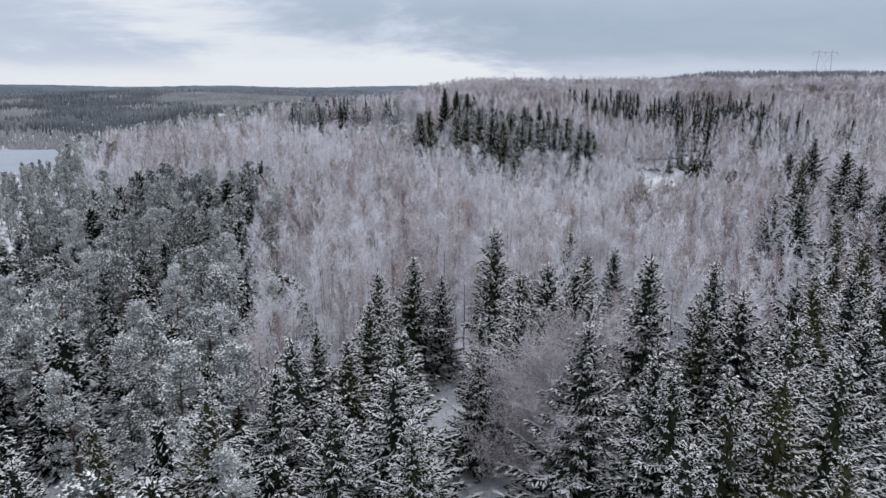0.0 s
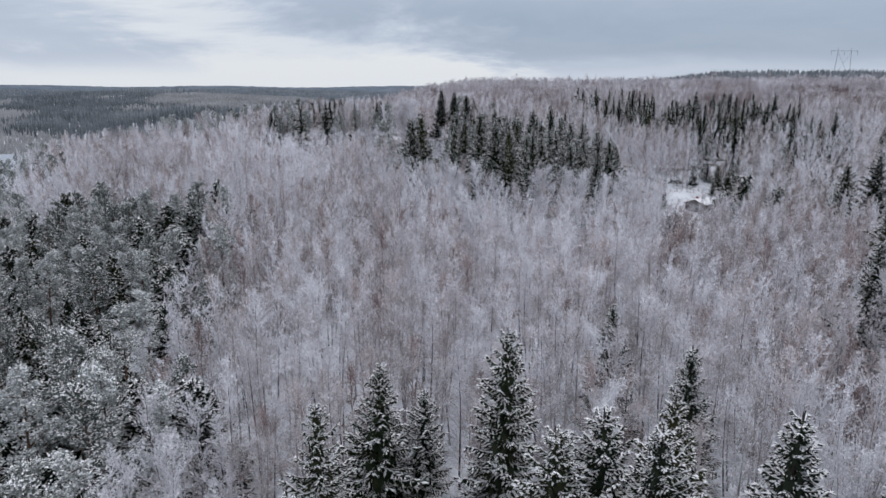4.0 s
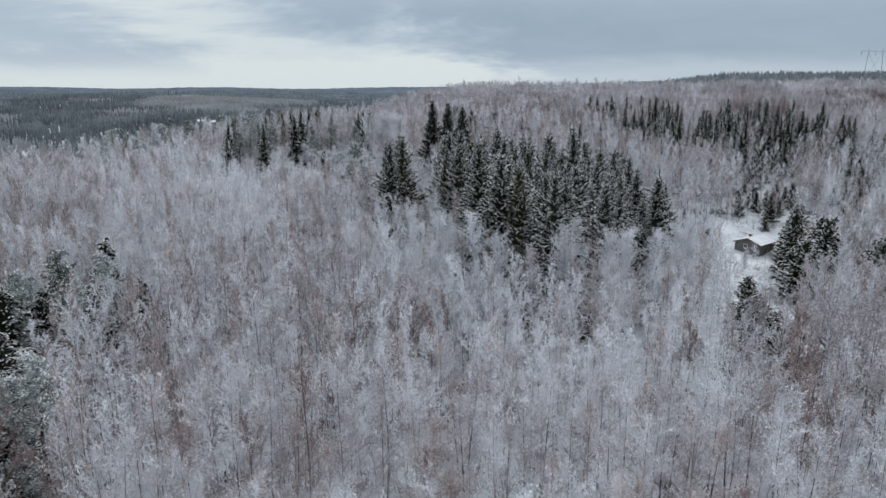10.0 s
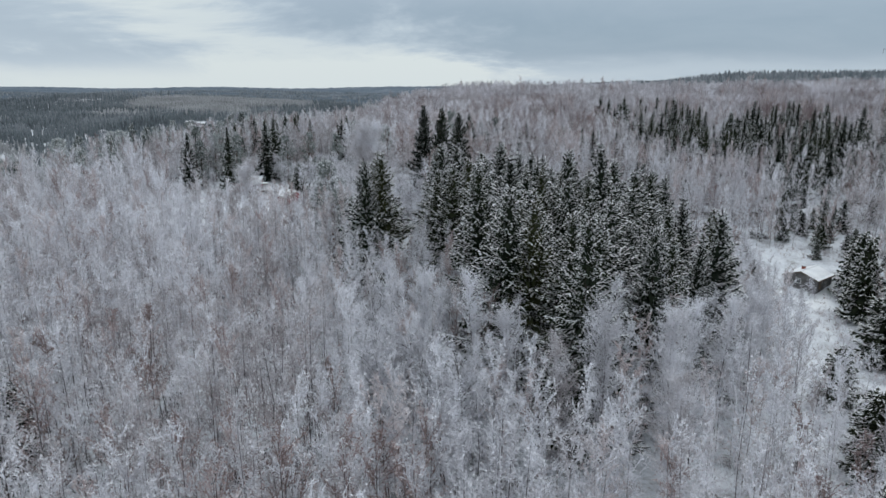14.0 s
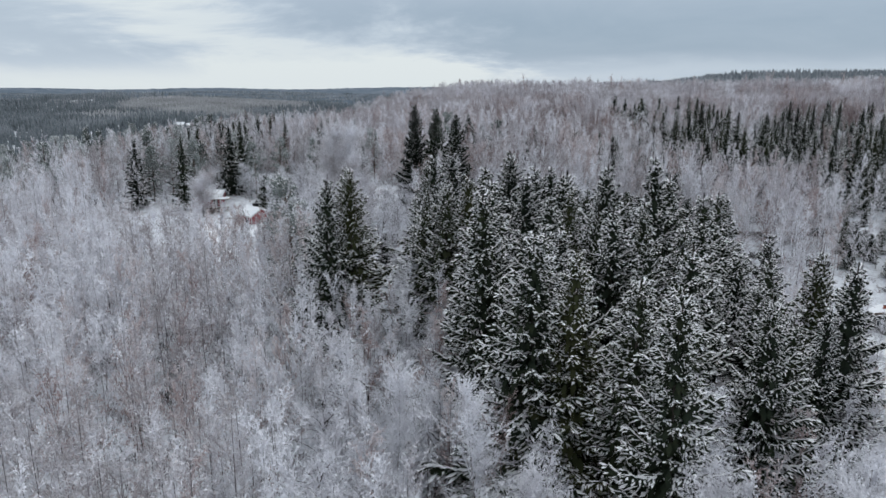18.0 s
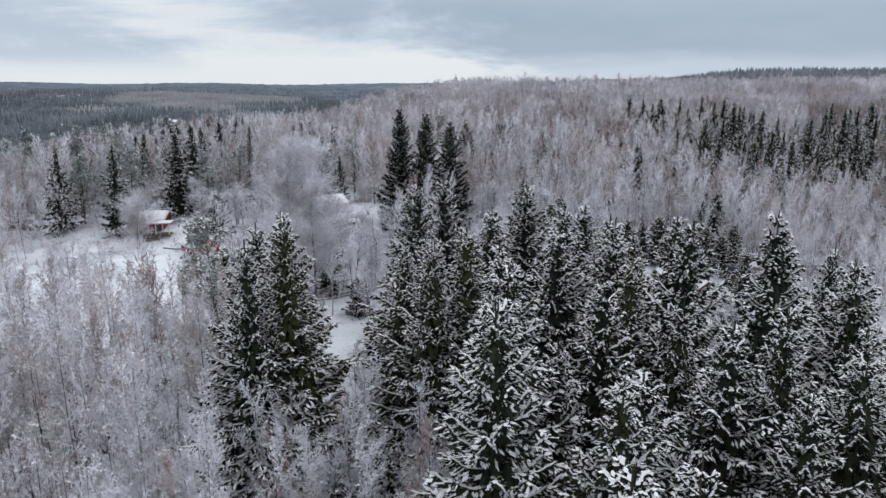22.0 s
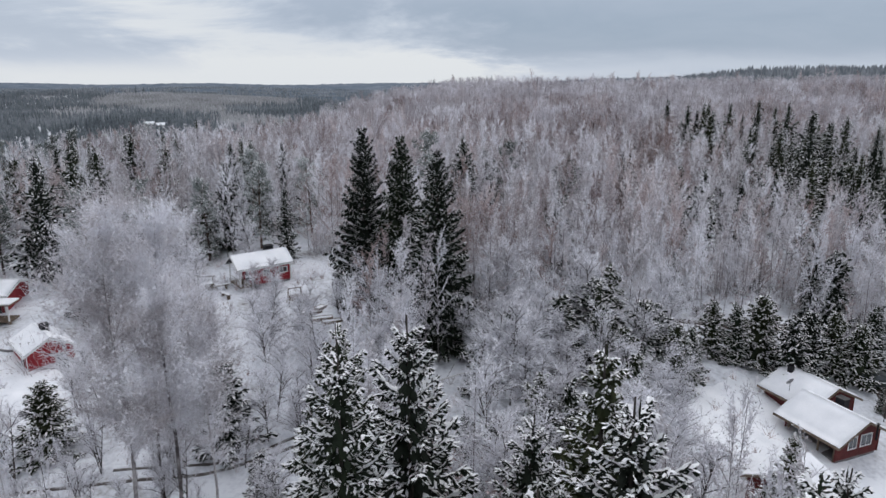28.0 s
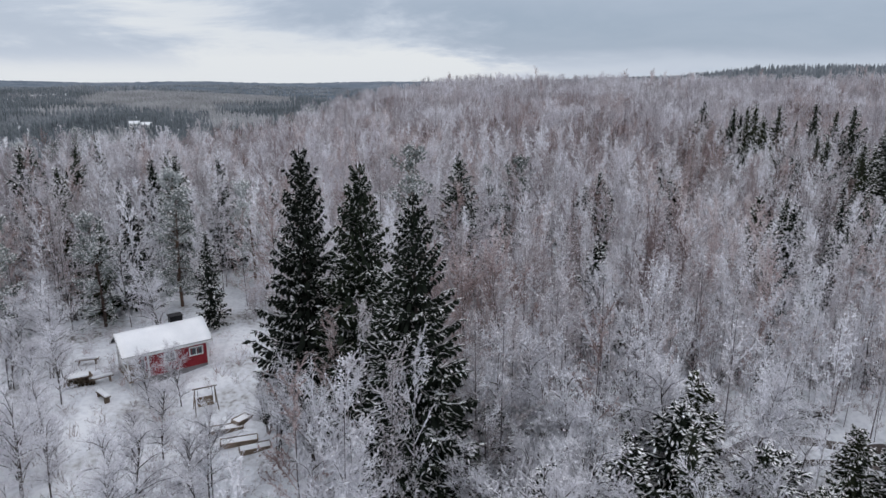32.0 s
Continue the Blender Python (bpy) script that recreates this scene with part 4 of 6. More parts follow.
def patch(x, y):
    return np.sin(x * 0.013 + 1.0) * np.cos(y * 0.011) + 0.5 * np.sin(x * 0.031 + y * 0.023)


def wedge(x, y):
    return (x > -0.78 * y - 30) & (x < 0.78 * y + 40) & (((x + 330) / 172) ** 2 + ((y - 385) / 112) ** 2 > 1)


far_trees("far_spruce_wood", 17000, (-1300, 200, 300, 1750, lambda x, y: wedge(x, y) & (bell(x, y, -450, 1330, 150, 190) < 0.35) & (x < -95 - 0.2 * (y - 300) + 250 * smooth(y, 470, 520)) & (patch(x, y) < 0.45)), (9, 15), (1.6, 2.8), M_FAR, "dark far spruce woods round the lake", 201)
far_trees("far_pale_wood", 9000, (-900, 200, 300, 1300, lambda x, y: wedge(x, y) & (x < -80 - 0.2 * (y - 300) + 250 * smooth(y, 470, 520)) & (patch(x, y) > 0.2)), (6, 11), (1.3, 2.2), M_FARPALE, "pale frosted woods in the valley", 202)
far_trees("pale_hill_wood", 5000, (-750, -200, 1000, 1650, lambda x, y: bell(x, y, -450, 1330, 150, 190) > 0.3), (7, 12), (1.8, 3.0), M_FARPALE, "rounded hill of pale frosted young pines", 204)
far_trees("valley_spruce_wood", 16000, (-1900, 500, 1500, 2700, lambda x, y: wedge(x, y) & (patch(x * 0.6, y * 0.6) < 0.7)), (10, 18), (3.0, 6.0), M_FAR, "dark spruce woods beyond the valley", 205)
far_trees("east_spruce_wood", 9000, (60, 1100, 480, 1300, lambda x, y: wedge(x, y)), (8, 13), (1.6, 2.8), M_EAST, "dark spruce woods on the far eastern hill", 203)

# wooded hills out to the horizon
rh = np.random.default_rng(7)
hx = np.concatenate([np.arange(-4600, 4601, 24)])
hy = np.concatenate([np.arange(1500, 2200, 28), np.arange(2200, 4650, 60)])
jag = rh.uniform(0, 9, (len(hx), len(hy)))
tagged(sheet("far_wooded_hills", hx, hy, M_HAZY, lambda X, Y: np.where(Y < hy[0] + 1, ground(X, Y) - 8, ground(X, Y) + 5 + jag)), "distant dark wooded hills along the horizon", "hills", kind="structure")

# ---- frosted alders and undergrowth in the yards ----
ALDER = [birch_kind(400 + i, "frosted bare alder with forked white-rimmed branches", M_FROSTW, "alder", bark=M_BARK, height=7.0, radius=1.7, limbs=28, twigs=26, thick=0.04, bare=0.14, rise=46, crooked=0.3, trunk_r=0.06, fork=f, dark_limbs=True) for i, f in enumerate((0, 1, 2))]
TALL = [birch_kind(420 + i, "tall birch with fine hanging twigs, thinly frosted", M_FROST, height=18.0, radius=2.9, limbs=70, twigs=60, thick=0.026, bare=0.28, rise=50, crooked=0.25, trunk_r=0.12, dark_limbs=False) for i in range(2)]
BUSHY = birch_kind(430, "broad grey bare tree with a rounded crown", M_FROST, "alder", fleck=0.12, height=12.0, radius=4.0, limbs=110, twigs=56, thick=0.034, bare=0.14, rise=50, crooked=0.1, trunk_r=0.12, fork=2)


def alder_at(x, y, h):
    if free(x, y, 1.2) and not (abs(x + 2.2) < 2.6 and 208 < y < 229) and not (14 < x < 27 and 196 < y < 214) and bell(x, y, -35.5, 219, 5, 6) < 0.35 and not hut_view(x, y) and bell(x, y, 7, 208.4, 3, 2.6) < 0.4 and bell(x, y, 24.5, 215, 6, 7) < 0.4:
        ALDER[int(rng.integers(3))].put(x, y, h, "alders about the yards", float(rng.uniform(0, 360)), (float(rng.normal(0, 3)), float(rng.normal(0, 3))))


BUSHY.put(5.0, 42.5, 12.6, "alders about the yards", 20)
BUSHY.put(-48.1, 227.4, 7.2, "alders about the yards", 75)
for x, y, h in [(-16.9, 204.4, 19.0), (-19.2, 203.2, 19.5), (-18.9, 207.0, 17.0), (-15.6, 206.4, 13.0)]:
    TALL[int(rng.integers(2))].put(x, y, h, "tall birches in the yard", x * 40.0)
for x, y, h in [(21.6, 217.6, 9.5), (-9.5, 219, 6.5), (-8, 214, 6), (-12, 223, 6.5), (-15, 227.5, 5.5), (-19, 233, 5.2), (-17.5, 226, 6.5), (-13.2, 235.8, 4.5), (-7, 226, 7.5), (-5, 221, 8), (-8.5, 229, 8), (-22.5, 238.0, 4.2),
                (-20.6, 238.8, 4.4), (-27, 233, 5), (-29, 238, 5.2), (-24, 229, 4.5), (-21, 221, 6), (-25, 217, 6), (-14.5, 217, 6.2), (-19, 215.5, 6.5), (-11, 204, 6), (-6, 211, 7.5), (-32, 232, 5.2), (-33.5, 219.5, 5.0)]:
    alder_at(x, y, h)
for _ in range(130):  # the white thicket between the old spruces and the house
    x, y = rng.uniform(-3, 23), rng.uniform(203, 236)
    if x < 13 + 0.32 * (y - 203) - 2.5 * smooth(y, 228, 236):
        alder_at(x, y, rng.uniform(5, 8.5))
for _ in range(60):
    x, y = rng.uniform(-34, -5), rng.uniform(200, 236)
    if not (-42 < x < -30 and 216 < y < 232) and bell(x, y, -13, 200, 4, 12) < 0.4:
        alder_at(x, y, rng.uniform(2.6, 6.5))
for _ in range(40):
    x, y = rng.uniform(-9, 0), rng.uniform(130, 172)
    alder_at(x, y, rng.uniform(6, 10))
for _ in range(36):
    x, y = rng.uniform(40, 72), rng.uniform(128, 214)
    if bell(x, y, 60, 203, 8, 8) < 0.3 and bell(x, y, 49, 166, 5, 12) < 0.4:
        alder_at(x, y, rng.uniform(4, 7))

for _ in range(26):  # young spruces among the alders
    x, y = rng.uniform(-2, 19), rng.uniform(204, 236)
    if free(x, y, 2.4) and x < 14 + 0.25 * (y - 216):
        YOUNG[int(rng.integers(2))].put(x, y, rng.uniform(3.5, 7.5), "young spruces in the clearings", float(rng.uniform(0, 360)))
young_wood = tagged(new("young_spruce_wood"), "young spruces scattered in the birch wood", "spruces", kind="stuff")
for _ in range(70):
    x, y = rng.uniform(2, 75), rng.uniform(240, 300)
    if free(x, y, 2.2) and not in_clearing(x, y):
        stuff_stand(young_wood, "spruce", [(x, y, rng.uniform(4, 9.5))], SLIM_J[:2] + YOUNG_J)
for _ in range(40):
    x, y = rng.uniform(40, 74), rng.uniform(130, 214)
    if free(x, y, 1.6) and not hut_view(x, y) and bell(x, y, 60, 203, 8, 8) < 0.3 and bell(x, y, 49, 166, 5, 12) < 0.4:
        stuff_stand(young_wood, "spruce", [(x, y, rng.uniform(2.5, 6))], YOUNG_J)

for _ in range(70):  # mixed young wood round the hut
    x, y = rng.uniform(50, 88), rng.uniform(126, 198)
    if free(x, y, 1.8) and not hut_view(x, y) and bell(x, y, 60, 203, 9, 9) < 0.3 and bell(x, y, 49, 168, 5, 12) < 0.4 and y > 1.9 * x + 20:
        stuff_stand(young_wood, "spruce", [(x, y, rng.uniform(4.5, 9.5))], SLIM_J + PINE_J[1:])
for _ in range(46):
    x, y = rng.uniform(-58, -26), rng.uniform(228, 250)
    if bell(x, y, -38, 224, 5, 5) < 0.3 and bell(x, y, -24, 243, 6, 5) < 0.3 and bell(x, y, -49, 233, 7, 6) < 0.3:
        alder_at(x, y, rng.uniform(3.5, 6.5))

edge_wood = tagged(new("wood_edge"), "frosted saplings along the edge of the birch wood", "saplings", kind="stuff")
for _ in range(190):
    x, y = rng.uniform(2, 66), rng.uniform(238.6, 254)
    if bell(x, y, 27, 236.5, 17, 1.8) < 0.3:
        put_in(edge_wood, "sapling", SINGLE[int(rng.integers(8))], x, y, rng.uniform(0.3, 0.75), float(rng.uniform(0, 360)))

for x, y, h in [(58.2, 198.2, 3.2), (55.2, 194.6, 2.8), (62.4, 196.8, 2.4), (53.5, 190.5, 3.0)]:  # bushes before the hut
    ALDER[2].put(x, y, h, "alders about the yards", x * 50)

BRUSH = []
for i in range(5):
    st, tw, r2 = Geo(), Geo(), np.random.default_rng(450 + i)
    for _ in range(125):
        q = np.array([r2.uniform(-8.6, 8.6), r2.uniform(-8.6, 8.6), -0.05])
        n, hh = 11, r2.uniform(0.3, 1.5)
        p = np.repeat(q[None], n, 0) + r2.normal(0, 0.12, (n, 3)) * [1, 1, 0]
        d = unit(r2.normal(0, 0.45, (n, 3)) + [0, 0, 1])
        (tw if r2.random() < 0.7 else st).needles(p, d, hh * r2.uniform(0.6, 1.1, n), r2.uniform(0.03, 0.06, n), r2)
        tw.needles(p + d * hh * 0.6, unit(d + r2.normal(0, 0.6, (n, 3))), hh * r2.uniform(0.3, 0.6, n), r2.uniform(0.03, 0.07, n), r2)
    BRUSH.append(mesh_of("brush", [(tw, M_FROST), (st, M_BROWNTWIG)]))
brush = tagged(new("frosted_undergrowth"), "frosted brown shrubs and dead grass on the snow", "undergrowth", kind="stuff")


def yard(x, y):
    """Trodden or driven snow, kept open."""
    return max(bell(x, y, -13, 196, 4.5, 15), bell(x, y, -40, 219, 7, 7), bell(x, y, 60, 203, 8, 8), bell(x, y, 49, 168, 4, 12), bell(x, y, 30, 220, 11, 14), bell(x, y, 42, 228, 10, 8), bell(x, y, 21, 222, 5, 9), bell(x, y, -28, 243, 6, 4)) > 0.4


for iy in range(0, 16):
    for ix in range(-9, 10):
        x, y = ix * 15.0 + rng.uniform(-2, 2), 22 + iy * 15.0 + rng.uniform(-2, 2)
        if -0.66 * y - 8 < x < 0.68 * y + 8 and not yard(x, y) and (y > 190 or y < 75 or abs(x) > 30 or rng.random() < 0.4):
            put_in(brush, "brush", BRUSH[int(rng.integers(5))], x, y, rng.uniform(0.8, 1.3), float(rng.uniform(0, 360)))

# ---- buildings ----
M_RED = material("red_painted_boards", [(0.19, 0.014, 0.020), (0.27, 0.022, 0.030), (0.33, 0.045, 0.05)], 0.75, 1.2, 18, 0.4, 0.1)
M_BROWN = material("dark_red_brown_boards", [(0.085, 0.018, 0.017), (0.15, 0.03, 0.028)], 0.75, 1.2, 18, 0.4, 0.1)
M_GREYWOOD = material("weathered_grey_boards", [(0.12, 0.115, 0.115), (0.26, 0.25, 0.25)], 0.85, 1.0, 20, 0.5, 0.1)
M_WHITE = material("white_painted_trim", [(0.62, 0.62, 0.62), (0.76, 0.76, 0.75)], 0.6, 2.0, 25, 0.15, 0.05)
M_TIMBER = material("bare_timber", [(0.10, 0.075, 0.055), (0.26, 0.20, 0.15)], 0.85, 1.5, 20, 0.5, 0.2)
M_DARKMETAL = material("dark_sheet_metal", [(0.012, 0.012, 0.014), (0.03, 0.03, 0.033)], 0.5, 2.0, 25, 0.1, 0.1, metal=0.6)
M_BRICK = material("chimney_brick", [(0.22, 0.06, 0.04), (0.38, 0.13, 0.09)], 0.85, 3.0, 20, 0.5, 0.1)
M_GLASS = material("window_glass", [(0.03, 0.035, 0.04), (0.06, 0.07, 0.08)], 0.08, 1.0, 5, 0, 0.1, spec=0.8)
M_ASPHALT = material("wet_gravel_yard", [(0.045, 0.036, 0.032), (0.085, 0.068, 0.06), (0.30, 0.29, 0.29)], 0.7, 0.25, 5, 0.5, 0.0, (0.35, 0.72))
M_TRACK = material("slushy_wheel_track", [(0.06, 0.05, 0.045), (0.14, 0.125, 0.115), (0.5, 0.51, 0.53)], 0.75, 0.5, 4, 0.5, 0.0, (0.4, 0.66))
M_CAR = material("grey_car_paint", [(0.07, 0.08, 0.085), (0.10, 0.11, 0.115)], 0.3, 1.0, 30, 0, 0.1, metal=0.5)
M_RUBBER = material("tyre_rubber", [(0.012, 0.012, 0.012), (0.03, 0.03, 0.03)], 0.9, 5, 40, 0.2, 0.1)
M_RIM = material("wheel_rim", [(0.25, 0.25, 0.26), (0.4, 0.4, 0.41)], 0.4, 5, 40, 0, 0.1, metal=0.8)
M_LAMP = material("lamp_glass", [(0.45, 0.1, 0.08), (0.6, 0.15, 0.1)], 0.2, 5, 40, 0, 0.1)


def part(name, bm, mat, parent, label=""):
    """One mesh object under a thing or part."""
    me = bpy.data.meshes.new(name)
    bm.to_mesh(me)
    bm.free()
    me.materials.append(mat)
    ob = new(name, me)
    ob.parent = parent
    return tagged(ob, label) if label else ob


def box(x0, x1, y0, y1, z0, z1, bevel=0.0):
    bm = bmesh.new()
    bmesh.ops.create_cube(bm, size=1)
    for v in bm.verts:
        v.co = Vector(((x0 + x1) / 2 + v.co.x * (x1 - x0), (y0 + y1) / 2 + v.co.y * (y1 - y0), (z0 + z1) / 2 + v.co.z * (z1 - z0)))
    if bevel:
        bmesh.ops.bevel(bm, geom=bm.edges[:], offset=bevel, segments=2, affect="EDGES")
    return bm


def prism(profile, x0, x1):
    """A profile in y and z drawn out along x."""
    bm = bmesh.new()
    a = [bm.verts.new((x0, y, z)) for y, z in profile]
    b = [bm.verts.new((x1, y, z)) for y, z in profile]
    n = len(profile)
    bm.faces.new(a[::-1])
    bm.faces.new(b)
    for i in range(n):
        bm.faces.new((a[i], a[(i + 1) % n], b[(i + 1) % n], b[i]))
    bmesh.ops.recalc_face_normals(bm, faces=bm.faces[:])
    return bm


def bar(a, b, r, sides=6):
    g = Geo()
    g.tube([a, b], [r, r], sides, True)
    bm = bmesh.new()
    me = g.mesh("bar", M_TIMBER)
    bm.from_mesh(me)
    bpy.data.meshes.remove(me)
    return bm


def snow_slab(x0, x1, y0, y1, z0, z1, thick, seed):
    """Snow on a roof slope from (y0, z0) to (y1, z1): a soft-edged, uneven sheet."""
    r4 = np.random.default_rng(seed)
    nx, ny = 14, 8
    X, T = np.meshgrid(np.linspace(0, 1, nx), np.linspace(0, 1, ny), indexing="ij")
    edge = np.minimum(np.minimum(X, 1 - X) * (x1 - x0), np.minimum(T, 1 - T) * abs(y1 - y0))
    th = thick * (0.25 + 0.75 * smooth(edge, 0, 0.25)) + r4.normal(0, 0.008, X.shape)
    xx = x0 + (x1 - x0) * X + (r4.normal(0, 0.02, X.shape) * ((T == 0) | (T == 1)))
    v = np.stack([xx, y0 + (y1 - y0) * T, z0 + (z1 - z0) * T + th], -1).reshape(-1, 3)
    i = (np.arange(nx - 1)[:, None] * ny + np.arange(ny - 1)[None]).ravel()
    lo = v.copy()
    lo[:, 2] = (z0 + (z1 - z0) * T + 0.004).ravel()
    g = Geo()
    top = np.stack([i, i + ny, i + ny + 1, i + 1], -1)
    g.add(v, top)
    g.add(lo, top[:, ::-1])
    rim = [q * ny for q in range(nx)] + [(nx - 1) * ny + q for q in range(1, ny)] + [q * ny + ny - 1 for q in range(nx - 2, -1, -1)] + [q for q in range(ny - 2, 0, -1)]
    k = nx * ny
    g.f.append(np.array([[rim[q], rim[(q + 1) % len(rim)], rim[(q + 1) % len(rim)] + k, rim[q] + k] for q in range(len(rim))]))
    me = g.mesh("snow", M_SNOW)
    me.polygons.foreach_set("use_smooth", np.ones(len(me.polygons), bool))
    return me


def window(parent, wall, u, z, w, h, half_l, half_w, inset=0.03):
    """A window on a wall: wall is +x, -x, +y or -y; u runs along it."""
    d = 0.05

    def slab(u0, u1, z0, z1, t0, t1):
        if wall in ("+y", "-y"):
            s = half_w if wall == "+y" else -half_w
            a, b = (s + t0, s + t1) if wall == "+y" else (s - t1, s - t0)
            return box(u0, u1, a, b, z0, z1)
        s = half_l if wall == "+x" else -half_l
        a, b = (s + t0, s + t1) if wall == "+x" else (s - t1, s - t0)
        return box(a, b, u0, u1, z0, z1)

    pane = part("window", slab(u - w / 2, u + w / 2, z, z + h, 0.006, 0.02), M_GLASS, parent, "dark window pane in white trim")
    for a0, a1, b0, b1 in ((u - w / 2 - 0.1, u + w / 2 + 0.1, z + h, z + h + 0.1), (u - w / 2 - 0.1, u + w / 2 + 0.1, z - 0.1, z), (u - w / 2 - 0.1, u - w / 2, z, z + h), (u + w / 2, u + w / 2 + 0.1, z, z + h), (u - 0.025, u + 0.025, z, z + h)):
        part("window_frame", slab(a0, a1, b0, b1, 0.022, 0.05), M_WHITE, pane)


def cabin(x, y, turn, length, width, eave, rise, wall_mat, label, seed, over=0.4, porch=0.0, open_side=0.0, windows=(), doors=(), chimney=None, chimney_mat=None, snow=0.16, z=None, name="cottage", corner=M_WHITE):
    """A gabled wooden house, its ridge along its own x; snow on both slopes."""
    root = tagged(new(name), label, "house")
    gz = on(x, y) if z is None else z
    root.matrix_basis = pose(x, y, gz, 0, 0, turn)
    hl, hw = length / 2, width / 2
    t = 0.12
    x0 = -hl + porch
    part("foundation", box(x0 + 0.06, hl - 0.06, -hw + 0.06, hw - 0.06, -0.7, 0.22), M_GREYWOOD, root, "low stone footing")
    part("wall", box(x0 + (t if open_side else 0), hl - (t if open_side else 0), -hw + open_side, -hw + open_side + t, 0.2, eave), wall_mat, root)
    if open_side:
        for q in range(4):
            u = x0 + 0.2 + q * (hl - x0 - 0.4) / 3
            part("post", box(u - 0.06, u + 0.06, -hw + 0.02, -hw + 0.14, -0.3, eave - 0.02), M_TIMBER, root)
    part("wall", box(x0, hl, hw - t, hw, 0.2, eave), wall_mat, root)
    g = [(-hw + t, 0.2), (hw - t, 0.2), (hw - t, eave - 0.01), (0, eave + rise * (hw - t) / hw - 0.02), (-hw + t, eave - 0.01)]
    part("gable_wall", prism(g, x0, x0 + t), wall_mat, root)
    part("gable_wall", prism(g, hl - t, hl), wall_mat, root)
    # upright battens over the board joints
    me = None
    for i in range(int((hl - x0) / 0.5)):
        u = x0 + 0.25 + i * 0.5
        for s in ((1,) if open_side else (-1, 1)):
            if me is None:
                bm = box(-0.02, 0.02, -0.012, 0.012, 0.2, eave - 0.02)
                o = part("batten", bm, wall_mat, root)
                me = o.data
            else:
                o = new("batten", me)
                o.parent = root
            o.location = (u, s * (hw + 0.0125), 0)
    for sx in (x0, hl):
        for sy in (-1, 1):
            part("corner_board", box(sx - 0.07, sx + 0.07, sy * (hw + 0.035) - 0.03, sy * (hw + 0.035) + 0.03, 0.2, eave - 0.03), corner, root)
    k = rise / hw
    yo = hw + over
    for s in (-1, 1):
        prof = [(s * yo, eave - over * k), (s * 0.006, eave + rise), (s * 0.006, eave + rise + 0.14), (s * yo, eave - over * k + 0.10)]
        pr = part("roof_slope", prism(prof, -hl - over, hl + over), M_DARKMETAL, root, "dark roof sheet under snow")
        sn = new("roof_snow", snow_slab(-hl - over + 0.01, hl + over - 0.01, s * (yo - 0.01), s * 0.004, eave - over * k + 0.104, eave + rise + 0.144, snow, seed + s))
        sn.parent = root
        tagged(sn, "smooth sheet of fresh snow on the roof")
        part("fascia_board", box(-hl - over, hl + over, s * yo - 0.012 + s * 0.014, s * yo + 0.012 + s * 0.014, eave - over * k - 0.1, eave - over * k + 0.08), M_WHITE if corner is M_WHITE else M_TIMBER, root)
        for e in (-1, 1):
            xe = e * (hl + over + 0.016)
            prof = [(s * yo, eave - over * k - 0.08), (s * 0.0, eave + rise - 0.06), (s * 0.0, eave + rise + 0.12), (s * yo, eave - over * k + 0.1)]
            part("barge_board", prism(prof, xe - 0.013, xe + 0.013), M_WHITE if corner is M_WHITE else M_TIMBER, root)
    if porch:
        for sy in (-1, 1):
            part("porch_post", box(-hl + 0.02, -hl + 0.14, sy * (hw - 0.08) - 0.06, sy * (hw - 0.08) + 0.06, -0.4, eave), M_WHITE, root)
        part("porch_floor", box(-hl, x0 - 0.01, -hw, hw, 0.02, 0.16), M_TIMBER, root)
        part("porch_rail", box(-hl + 0.03, -hl + 0.1, -hw + 0.1, hw - 0.1, 0.85, 0.95), M_WHITE, root)
        for q in range(7):
            yq = -hw + 0.3 + q * (2 * hw - 0.6) / 6
            part("porch_baluster", box(-hl + 0.045, -hl + 0.085, yq - 0.02, yq + 0.02, 0.17, 0.85), M_WHITE, root)
    for wl_, u, zz, w, h in windows:
        window(root, wl_, u, zz, w, h, hl if wl_ != "-x" else -x0, hw)
    for wl_, u in doors:
        if wl_ in ("+y", "-y"):
            s = 1 if wl_ == "+y" else -1
            door = part("door", box(u - 0.45, u + 0.45, s * (hw + 0.03) - 0.025, s * (hw + 0.03) + 0.025, 0.2, 2.15), M_DARKMETAL if wall_mat is M_RED else M_TIMBER, root, "dark boarded door")
            part("door_handle", box(u + 0.32, u + 0.38, s * (hw + 0.07) - 0.015, s * (hw + 0.07) + 0.015, 1.1, 1.2), M_RIM, door)
        else:
            s, xw = (1, hl) if wl_ == "+x" else (-1, -x0)
            door = part("door", box(s * (xw + 0.03) - 0.025, s * (xw + 0.03) + 0.025, u - 0.45, u + 0.45, 0.2, 2.15), M_DARKMETAL, root, "dark boarded door")
            part("door_handle", box(s * (xw + 0.07) - 0.015, s * (xw + 0.07) + 0.015, u + 0.32, u + 0.38, 1.1, 1.2), M_RIM, door)
    if chimney:
        cx, cy, cw, ch = chimney
        zb = eave + rise - abs(cy) * k - 0.2
        zt = eave + rise + ch
        c = part("chimney", box(cx - cw / 2, cx + cw / 2, cy - cw * 0.4, cy + cw * 0.4, zb, zt, 0.01), chimney_mat or M_DARKMETAL, root, "square chimney rising through the snow")
        part("chimney_cap", box(cx - cw / 2 - 0.06, cx + cw / 2 + 0.06, cy - cw * 0.4 - 0.06, cy + cw * 0.4 + 0.06, zt + 0.004, zt + 0.07), M_DARKMETAL, c)
        if chimney_mat:
            part("chimney_snow", box(cx - cw / 2 - 0.05, cx + cw / 2 + 0.05, cy - cw * 0.4 - 0.05, cy + cw * 0.4 + 0.05, zt + 0.074, zt + 0.13, 0.02), M_SNOW, c)
    return root


